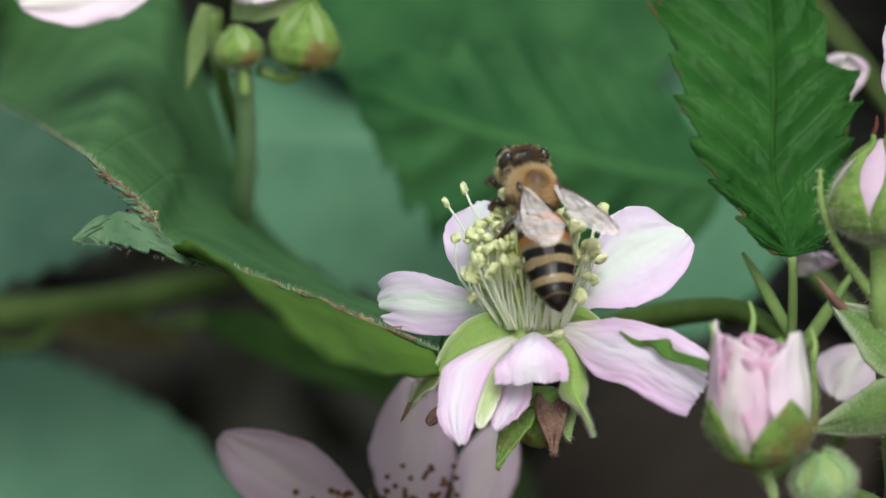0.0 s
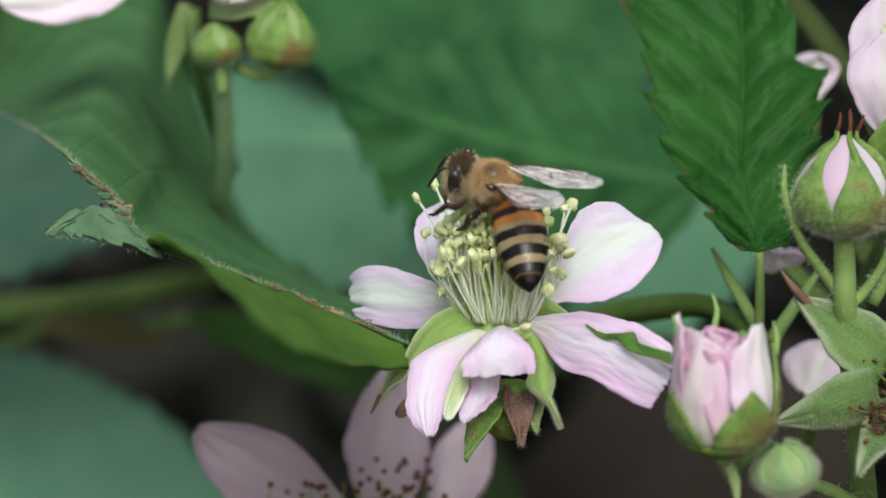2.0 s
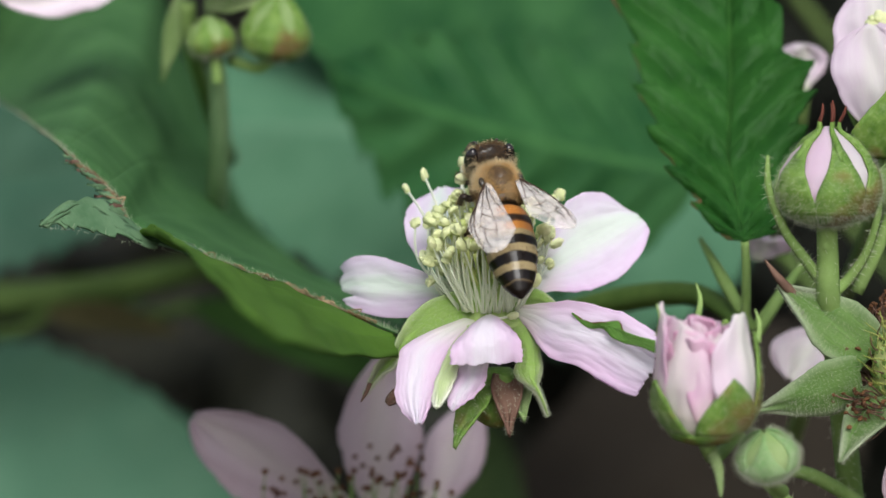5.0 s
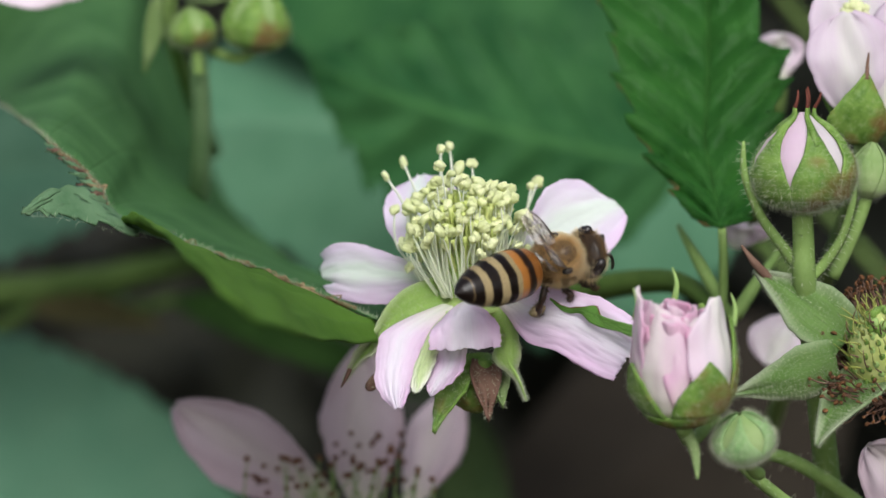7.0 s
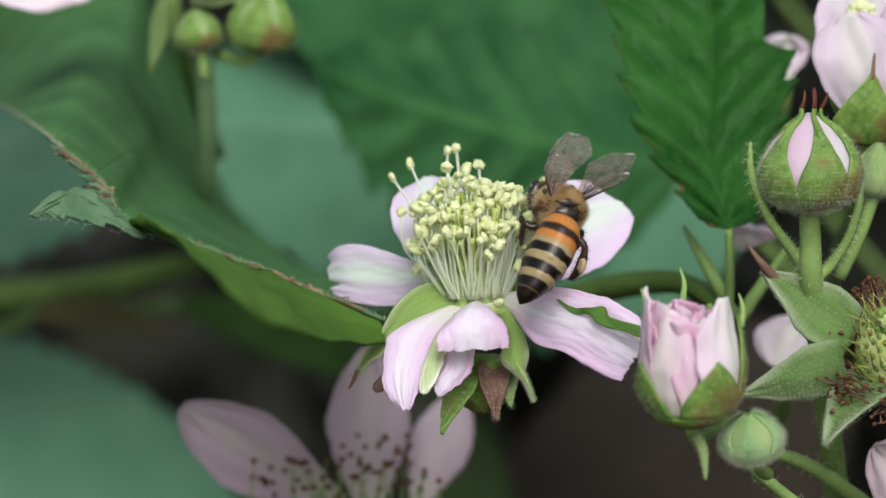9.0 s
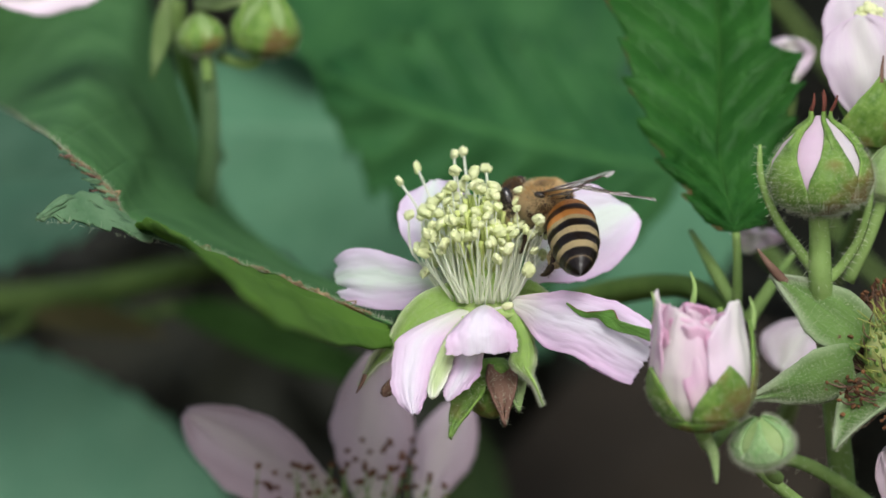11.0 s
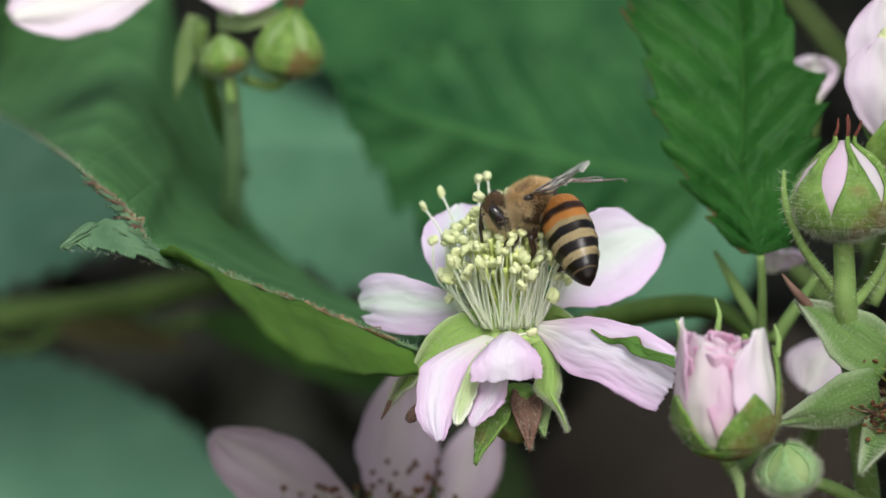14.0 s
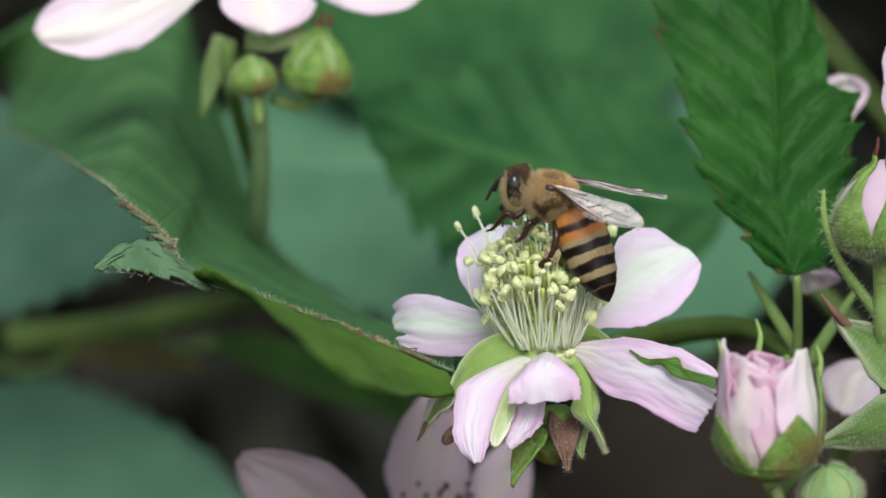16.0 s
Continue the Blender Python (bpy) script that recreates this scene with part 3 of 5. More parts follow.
        tube([p, p.lerp(q, 0.5) + Vector((rng.gauss(0, 0.25), -0.15, rng.uniform(0.0, 0.4))), q + Vector((0, -0.1, 0.1))], [0.04, s * 0.5, 0.03], 6, 6, bmm)
    part("dead_margin", bmm, DEAD_EDGE, root, "curled brown dead edge", kind="stuff")
    for i in range(26):
        t = 0.4 + 0.28 * (i + rng.random()) / 26
        p = curve_at(near, t)
        way = Vector((-0.9, -0.2, 0.25)).normalized() + Vector((rng.gauss(0, 0.2), rng.gauss(0, 0.3), rng.gauss(0, 0.3)))
        size = rng.uniform(0.5, 1.3)
        tip = p + way * size
        side = Vector((0.25, -0.3, 0.55)) * rng.uniform(0.3, 0.7)
        bm = edged([p - side * 0.5, p.lerp(tip, 0.6) - side * 0.4 + Vector((0, -0.15, 0.12)), tip - side * 0.05], [p + side * 0.5, p.lerp(tip, 0.6) + side * 0.3 + Vector((0, -0.15, 0.12)), tip + side * 0.05], 0.12, 0.1, 0.2, i, 0.1, nu=10, nv=5)
        part("shred", bm, (DRIED, LEAF_LOBE, DEAD_EDGE, LEAF_LOBE)[i % 4], root, "torn dry shred of the margin", thick=0.06)


build_worn_leaf()


# ---- the toothed leaf beside the buds ----
def toothed_blade(left, middle, right, teeth=10.0, deep=1.6, veins=8.0, pleat=0.8):
    """A leaflet in two halves folded along its midrib, saw-toothed, with quilted panels between the side veins."""
    def at(u, v):
        s = 2 * v - 1
        k = abs(s)
        side = 1 if s > 0 else -1
        m, e = curve_at(middle, u), curve_at(right if s > 0 else left, u)
        p = m.lerp(e, k)
        out = (e - m).normalized() if (e - m).length > 1e-4 else Vector((side, 0, 0))
        run = u * teeth + 0.7 * noise.noise(Vector((u * 5, 3, side)))
        saw = run % 1.0
        size = deep * (0.75 + 0.5 * noise.noise(Vector((int(run) * 1.7, side, 2))))
        fine = (u * teeth * 3.1 + side) % 1.0
        p += (out * (size * (saw ** 2 - 0.35) + 0.14 * (fine - 0.5)) + Vector((0, 0, 0.5 * size * saw ** 3))) * k ** 5 * math.sin(math.pi * min(max(u, 0.02), 0.98)) ** 0.4
        row = (u - k * 0.24) * veins
        panel = abs(math.sin(math.pi * row))
        lift = pleat * panel * min(1, k * 4) * math.sin(math.pi * u) ** 0.5
        lift += 0.22 * abs(noise.noise(Vector((u * 26, s * 9, 5)))) * min(1, k * 6)
        lift += 0.7 * noise.noise(Vector((u * 3, s * 2, 1))) * k
        return p + Vector((0, -1, 0.25)) * lift
    return grid(at, 300, 72)



def build_toothed_leaf():
    root = thing("toothed_leaf", (21.51, 10.0, 1.61), "dark green toothed bramble leaf hanging tip up on its petiole", "leaf")
    left = [(21.3, 9.0, 1.6), (19.7, 11.1, 2.0), (17.9, 13.2, 4.4), (16.2, 15.4, 7.0), (14.9, 17.5, 10.1), (14.0, 19.6, 13.3), (13.5, 21.8, 17.0), (12.3, 23.9, 20.6), (12.2, 26.0, 24.5), (15.0, 29.0, 30.0), (20.2, 32.0, 34.0)]
    middle = [(21.35, 9.0, 1.6), (21.2, 10.5, 3.0), (20.9, 13.0, 5.6), (20.6, 15.5, 8.2), (20.9, 18.0, 11.2), (21.2, 20.5, 14.0), (21.4, 23.0, 17.2), (21.5, 25.5, 20.5), (21.3, 28.0, 24.5), (21.0, 30.0, 29.0), (20.4, 32.0, 34.0)]
    right = [(21.4, 9.0, 1.6), (23.6, 10.9, 2.2), (25.0, 12.8, 4.0), (25.7, 14.2, 7.0), (26.3, 15.7, 10.2), (26.9, 17.4, 13.4), (26.9, 18.6, 15.4), (25.6, 20.6, 16.0), (25.1, 23.5, 20.2), (23.8, 27.5, 26.5), (20.5, 32.0, 34.0)]
    bm = toothed_blade(left, middle, right)
    rim = roots_on(bm, 1200, 6, keep=lambda p, n: noise.noise(p * 0.3) > -0.2)
    blade = part("blade", bm, LEAF, root, thick=0.2)
    part("down", hairs(bmesh.new(), rim, 0.32, 0.006, 0, 6), HAIR, blade, "short pale hairs", kind="stuff")
    part("petiole", tube([(21.43, 9.0, 1.61), (21.6, 10.0, -1.26), (21.58, 12.0, -5.22), (20.73, 16.0, -11.52)], [0.32, 0.36, 0.4, 0.5]), STEM, root)


build_toothed_leaf()


# ---- stamens ----
def anther_body(p, turn, s, seed):
    """Two plump pollen sacs side by side, each with a seam along it."""
    bm = bmesh.new()
    bmesh.ops.create_icosphere(bm, subdivisions=3, radius=1.0)
    bend = 0.25 * math.sin(seed * 1.7)
    for v in bm.verts:
        q = v.co.copy()
        k = 1 - 0.46 * math.exp(-(q.x / 0.16) ** 2) - 0.18 * math.exp(-((abs(q.x) - 0.52) / 0.12) ** 2) + 0.28 * noise.noise(q * 1.6 + Vector((seed * 3.7, seed, 0)))
        v.co = Vector(p) + turn @ Vector((q.x * 0.85 * s, q.y * 0.62 * s + bend * s * q.z * q.z, q.z * (1.05 + 0.25 * math.sin(seed * 2.9)) * s)) * k
    return bm


def stamen_set(root, base, axis, count, rng, inner, outer, reach, lean, fil=FILAMENT, ant=ANTHER, size=0.36, spread_pow=0.7, dips=False):
    """Filaments in a ring round the pistils, each with its anther."""
    axis = Vector(axis).normalized()
    a = axis.orthogonal().normalized()
    b = axis.cross(a)
    for i in range(count):
        t = 2.399963 * i + rng.uniform(-0.3, 0.3)
        k = (i + 0.5) / count
        out = a * math.cos(t) + b * math.sin(t)
        r0 = inner + (outer - inner) * k ** 0.6
        p0 = Vector(base) + out * r0 + axis * 0.2
        h = reach * (rng.choice((rng.uniform(0.8, 1.05), rng.uniform(0.4, 1.0))) if dips else rng.uniform(0.66, 1.08)) * (1 - 0.42 * k)
        flare = lean * (0.25 + k ** spread_pow) * rng.uniform(0.7, 1.2)
        side = axis.cross(out) * rng.gauss(0, 0.55)
        p1 = p0 + axis * h * 0.35 + out * flare * rng.uniform(0.3, 0.5) + side * 0.4
        p2 = p0 + axis * h * 0.72 + out * flare * rng.uniform(0.7, 0.95) + side * rng.uniform(0.5, 1.1)
        p3 = p0 + axis * h + out * flare + side * rng.uniform(0.4, 1.2) + Vector((rng.gauss(0, 0.25), rng.gauss(0, 0.25), rng.gauss(0, 0.2)))
        st = part("stamen", tube([p0, p1, p2, p3], [0.095, 0.08, 0.07, 0.05], 6, 9), fil, root)
        p1, p2 = p2, p3
        way = (p2 - p1).normalized()
        turn = (way * 0.6 + out * rng.uniform(0, 1.2) + Vector((rng.gauss(0, 0.6), rng.gauss(0, 0.6), 0))).to_track_quat("Z", "Y").to_matrix() @ Matrix.Rotation(rng.uniform(0, 6.28), 3, "Z")
        s = size * rng.uniform(0.68, 1.25)
        bm = anther_body(p2 + turn @ Vector((0, 0, s * 0.2)), turn, s, i)
        part("anther", bm, ant, st)


def downy(name, bm, mat, root, label="", thick=0.0, count=250, length=0.45, seed=1, radius=0.014):
    """A part with a coat of fine hairs as a child."""
    rt = roots_on(bm, count, seed)
    if thick:
        rt += [(p, -d) for p, d in rt]
    ob = part(name, bm, mat, root, label, thick)
    part("down", hairs(bmesh.new(), rt, length, radius, 0.1, seed), HAIR, ob, kind="stuff")
    return ob


# ---- the open flower ----
def build_open_flower():
    root = thing("bramble_flower", (2.27, 0.0, -4.16), "open pale pink bramble flower with cream stamens", "flower")
    # petals
    left = [(-0.5, 1.0, -2.7), (-2.8, 2.4, -0.8), (-4.7, 3.8, -0.1), (-6.8, 5.2, 0.5), (-8.5, 6.6, 0.3), (-9.3, 8.0, -0.4)]
    right = [(-0.5, 1.0, -3.0), (-1.9, 2.2, -3.2), (-3.2, 3.4, -3.9), (-5.1, 4.6, -4.2), (-7.2, 5.8, -3.9), (-8.8, 7.0, -3.6)]
    part("petal", edged(left, right, 0.12, 0.1, 0.07, 1, 0.2, ((0.66, 1.3, 0.06), (0.12, 0.3, 0.1))), PETAL, root, thick=0.12)
    left = [(-0.8, 3.0, -0.8), (-3.0, 4.2, 0.0), (-4.2, 5.4, 1.5), (-4.5, 6.6, 3.2), (-3.8, 7.8, 4.5), (-2.3, 9.0, 5.4)]
    right = [(1.7, 3.0, -0.9), (1.7, 4.2, 1.3), (1.5, 5.4, 3.0), (1.1, 6.6, 4.5), (0.3, 7.8, 5.4), (-0.8, 9.0, 5.6)]
    part("petal", edged(left, right, -0.3, 0.1, 0.08, 2, 0.1), PETAL, root, thick=0.12)
    left = [(4.4, 3.0, -2.1), (6.2, 4.0, 1.7), (7.6, 5.0, 4.4), (9.0, 6.0, 5.2), (10.6, 7.0, 5.2), (12.2, 8.0, 4.1)]
    right = [(4.9, 3.0, -2.8), (6.4, 3.8, -2.2), (8.5, 4.7, -2.2), (10.4, 5.5, -1.8), (12.3, 6.3, -0.6), (13.6, 7.2, 1.0), (14.1, 8.0, 2.5)]
    part("petal", edged(left, right, -0.35, 0.15, 0.08, 3, 0.12), PETAL, root, thick=0.12)
    left = [(3.7, -1.0, -3.2), (5.7, -2.3, -3.0), (7.3, -3.7, -2.8), (8.9, -5.0, -2.9), (10.9, -6.3, -3.4), (12.5, -7.7, -4.1), (14.0, -9.0, -5.3)]
    right = [(3.6, -1.0, -3.8), (4.9, -2.1, -5.0), (5.7, -3.3, -6.3), (6.9, -4.4, -7.1), (8.1, -5.6, -7.4), (9.6, -6.7, -8.2), (10.9, -7.9, -9.0), (12.4, -9.0, -9.5)]
    part("petal", edged(left, right, 0.2, 0.25, 0.16, 4, 0.4, pleats=0.02), PETAL_LILAC, root, "broad pink petal with a torn slit", thick=0.12)
    left = [(0.0, -1.0, -4.1), (-2.6, -1.7, -5.2), (-4.5, -2.3, -6.4), (-4.8, -3.0, -7.9), (-5.0, -3.7, -9.5), (-4.5, -4.3, -10.8), (-3.6, -5.0, -11.5)]
    right = [(1.1, -1.5, -4.4), (-0.3, -2.2, -5.8), (-1.3, -2.9, -7.3), (-1.8, -3.6, -8.7), (-2.3, -4.3, -10.1), (-2.9, -5.0, -11.5)]
    part("petal", edged(left, right, 0.35, 0.3, 0.15, 5, 0.1, pleats=0.02), PETAL_LILAC, root, "front petal creased and hanging", thick=0.12)
    left = [(1.3, -2.0, -4.1), (0.0, -4.2, -5.4), (-0.9, -5.6, -6.4), (-1.0, -6.2, -7.3)]
    right = [(2.5, -2.0, -4.1), (3.4, -4.0, -5.1), (4.1, -5.2, -6.2), (4.2, -5.6, -7.2)]
    part("petal_flap", edged(left, right, 1.0, 0.5, 0.2, 6, 0.35, ((0.86, 0.35, 0.07),)), PETAL_LILAC, root, "folded pink lobe", thick=0.12)
    left = [(-0.2, -3.0, -6.7), (-0.5, -3.5, -8.3), (-1.2, -4.1, -9.7), (-1.1, -4.6, -10.4)]
    right = [(1.8, -3.0, -7.1), (1.5, -3.5, -8.8), (0.5, -3.9, -9.9), (-0.5, -4.4, -10.5)]
    part("petal_flap", edged(left, right, 0.3, 0.1, 0.15, 7, 0.05), PETAL_LILAC, root, "lower torn pink lobe", thick=0.12)
    # sepals
    left = [(-0.5, -0.5, -2.0), (-2.8, -0.3, -3.0), (-4.4, -0.2, -4.7), (-5.1, 0.0, -6.1), (-6.2, 0.2, -7.3), (-6.8, 0.3, -8.3), (-7.2, 0.5, -9.5)]
    right = [(1.4, -1.2, -4.2), (-0.9, -0.9, -4.8), (-2.6, -0.7, -5.6), (-4.2, -0.4, -6.6), (-5.0, -0.2, -7.7), (-6.0, 0.1, -8.4), (-7.2, 0.3, -9.6)]
    long_sepal = downy("sepal", edged(left, right, -0.5, 0.2, 0.15, 11), SEPAL_EDGED, root, "", 0.16, 5200, 0.34, 3, 0.006)
    part("sepal_tip", tube([(-6.9, 0.3, -8.9), (-7.2, 0.3, -9.6), (-7.6, 0.3, -10.3)], [0.22, 0.15, 0.05], 7), DRIED, long_sepal, "dark withered tip")
    left = [(2.0, -1.0, -4.0), (3.0, -1.4, -5.4), (3.9, -1.8, -6.8), (3.7, -2.2, -8.1), (4.5, -2.6, -8.9), (5.3, -3.0, -9.6), (6.0, -3.4, -10.9)]
    right = [(4.2, -0.8, -2.7), (5.0, -1.2, -4.6), (5.5, -1.7, -6.3), (5.7, -2.1, -7.9), (5.4, -2.5, -8.9), (5.7, -3.0, -9.9), (6.0, -3.4, -10.9)]
    downy("sepal", edged(left, right, 0.6, 0.2, 0.15, 12), SEPAL_EDGED, root, "", 0.16, 5200, 0.34, 4, 0.006)
    left = [(0.5, -1.8, -4.6), (-0.8, -2.7, -6.1), (-1.7, -3.6, -7.9), (-2.3, -4.5, -9.7), (-2.2, -5.4, -10.3)]
    right = [(1.0, -1.8, -4.8), (0.1, -2.7, -6.4), (-0.4, -3.6, -7.9), (-0.9, -4.5, -9.3), (-1.5, -5.4, -10.1)]
    downy("sepal", edged(left, right, 0.3, 0.3, 0.12, 13), SEPAL_PALE, root, "greenish white downy strip", 0.16, 900, 0.3, 7, 0.006)
    left = [(4.4, 2.0, -2.1), (5.3, 2.3, -1.9), (6.3, 2.7, -2.5), (7.0, 3.0, -3.2)]
    right = [(4.0, 2.0, -3.2), (5.0, 2.3, -3.1), (5.9, 2.7, -3.1), (7.0, 3.0, -3.3)]
    downy("sepal", edged(left, right, 0.2, 0.1, 0.1, 14, nu=20, nv=12), SEPAL_EDGED, root, "", 0.16, 400, 0.3, 8, 0.006)
    # calyx cup and stalk
    axis = Vector((-0.05, -0.35, 0.93)).normalized()
    cup = Vector((1.95, 0.2, -3.6))
    part("receptacle", turned(cup - axis * 1.6, axis, [(0, 0.6), (0.3, 1.7), (0.8, 2.6), (1.25, 3.0), (1.45, 2.9), (1.5, 2.4), (1.9, 1.8), (3.6, 1.7), (5.4, 1.4), (6.3, 0.9), (6.7, 0.01)]), CUP, root, "pale green cup under the stamens")
    part("stalk", tube([cup - axis * 0.8, cup + Vector((0.5, 9, -2)), (5.27, 22.0, -5.4), (9.21, 32.0, -4.28)], [0.7, 0.65, 0.7, 0.9]), STEM, root)
    # pistils
    rng = random.Random(21)
    for i in range(95):
        t, k = 2.399963 * i, ((i + 0.5) / 95) ** 0.5
        o = axis.orthogonal().normalized()
        out = o * math.cos(t) + axis.cross(o) * math.sin(t)
        p0 = cup + axis * (5.0 - 2.4 * k * k) + out * 1.5 * k
        p2 = p0 + axis * rng.uniform(2.4, 3.8) + out * 1.2 * k
        part("pistil", tube([p0, p0.lerp(p2, 0.5) + out * 0.1, p2], [0.16, 0.11, 0.2], 6, 6), PISTIL, root)
    stamen_set(root, cup + axis * 0.1, (-0.03, -0.16, 0.98), 190, random.Random(4), 1.1, 2.45, 9.0, 1.9, size=0.52, spread_pow=1.0, dips=True)
    # a few that stand clear of the bunch
    for a, b, c in (((-1.78, 2.0, -2.49), (-2.64, 4.0, 2.6), (-4.36, 5.0, 5.52)), ((-1.01, 2.0, -2.49), (-1.53, 4.0, 2.6), (-3.0, 6.0, 6.57)), ((0.68, 4.0, 0.04), (-0.09, 5.0, 4.75), (-0.17, 6.0, 7.6)),
                    ((0.94, 4.0, 0.04), (0.77, 5.0, 4.75), (0.51, 6.0, 7.77)), ((1.95, 3.0, 0.47), (2.3, 4.0, 4.3), (2.18, 5.0, 6.46)), ((5.45, 4.0, -1.24), (6.16, 5.0, 1.75), (6.69, 6.0, 4.76)),
                    ((5.15, 4.0, -1.24), (5.9, 5.0, 1.75), (7.21, 6.0, 5.11)), ((-0.38, 0.0, -3.65), (-1.93, 0.5, -2.06), (-2.95, 1.0, 0.38)), ((0.25, -1.5, -4.8), (1.29, -3.0, -4.32), (3.56, -3.5, -3.85)),
                    ((-0.59, 1.0, -2.7), (-3.34, 2.0, 0.04), (-3.65, 3.0, 2.93)), ((-0.38, 1.0, -2.7), (-2.37, 2.0, 0.04), (-2.72, 3.0, 2.84))):
        st = part("stamen", tube([a, b, c], [0.14, 0.12, 0.08], 6, 10), FILAMENT, root)
        n = (Vector(c) - Vector(b)).normalized() + Vector((rng.gauss(0, 0.5), rng.gauss(0, 0.5), 0))
        bm = anther_body(c, n.to_track_quat("Z", "Y").to_matrix() @ Matrix.Rotation(rng.uniform(0, 6.28), 3, "Z"), rng.uniform(0.44, 0.56), rng.randint(0, 99))
        part("anther", bm, ANTHER, st)


build_open_flower()


# ---- buds ----
def closed_bud(name, base, axis, width, height, label, seed, tips=True, group="flower buds", sep=BUD_GREEN, pink=True, count=900, broad=0.64, away=(0.5, 5, -3), short=False, angles=()):
    """A round bud: pale petals packed inside, five sepals clasping them, each drawn out to a dark tip."""
    base, axis = Vector(base), Vector(axis).normalized()
    root = thing(name, base, label, "flower bud", group)
    b = (Vector((0, -1, 0)) + axis * axis.y).normalized()
    a = axis.cross(b)
    prof = [(0, 0.12), (0.05, 0.55), (0.16, 0.86), (0.36, 1.0), (0.55, 0.93), (0.72, 0.72), (0.86, 0.42), (0.95, 0.2), (1.0, 0.06)]
    R, H = width / 2, height
    part("petals", turned(base, axis, [(h * H * 0.99, r * R * 0.95) for h, r in prof], 25, None, 5, 0.02), PETAL_STRIPE if pink else SEPAL_GREY, root)
    hs, rs = [p[0] for p in prof], [p[1] for p in prof]
    away = Vector(away)
    part("stalk", tube([base + axis * 0.3, base + away * 0.35 - axis * 0.6, base + away] + ([] if short else [base + away * 4 + Vector((0, 8, -6)), base + away * 7 + Vector((0, 20, -40))]), [0.5, 0.45, 0.5]), STEM, root)
    for i in range(5):
        t0 = radians(angles[i]) if angles else 2 * math.pi * (i + 0.1 * math.sin(seed + i)) / 5 + seed

        def at(u, v, t0=t0):
            s = 2 * v - 1
            h = u * 0.98
            r = np.interp(h, hs, rs)
            wide = broad * float(np.interp(u, (0, 0.2, 0.4, 0.6, 0.8, 0.95, 1), (1, 1, 0.8, 0.5, 0.3, 0.17, 0.1)))
            t = t0 + s * wide
            lift = 1.03 - 0.05 * s * s + 0.02 * noise.noise(Vector((u * 4, s * 2, i + seed)))
            return base + axis * (h * H) + (a * math.cos(t) + b * math.sin(t)) * (r * R * lift + 0.05)
        downy("sepal", grid(at, 24, 14), sep, root, "", 0.14, count // 5, 0.5, seed * 7 + i, 0.006)
        if tips:
            o = a * math.cos(t0) + b * math.sin(t0)
            e = at(0.96, 0.5)
            m1 = e + axis * 0.7 - o * 0.1
            m2 = e + axis * (2.0 + 0.5 * math.sin(i * 3)) - o * (0.1 + 0.5 * math.sin(i * 2 + seed))
            part("sepal_tip", tube([at(0.68, 0.5), at(0.84, 0.5) + o * 0.05, e, m1], [0.2, 0.3, 0.2, 0.13], 7), sep, root, "narrow drawn-out tip")
            part("sepal_tip", tube([m1, m1.lerp(m2, 0.5) + a * 0.08, m2], [0.14, 0.13, 0.05], 7), TIP_BROWN, root, "dark reddish-brown tip")
    return root


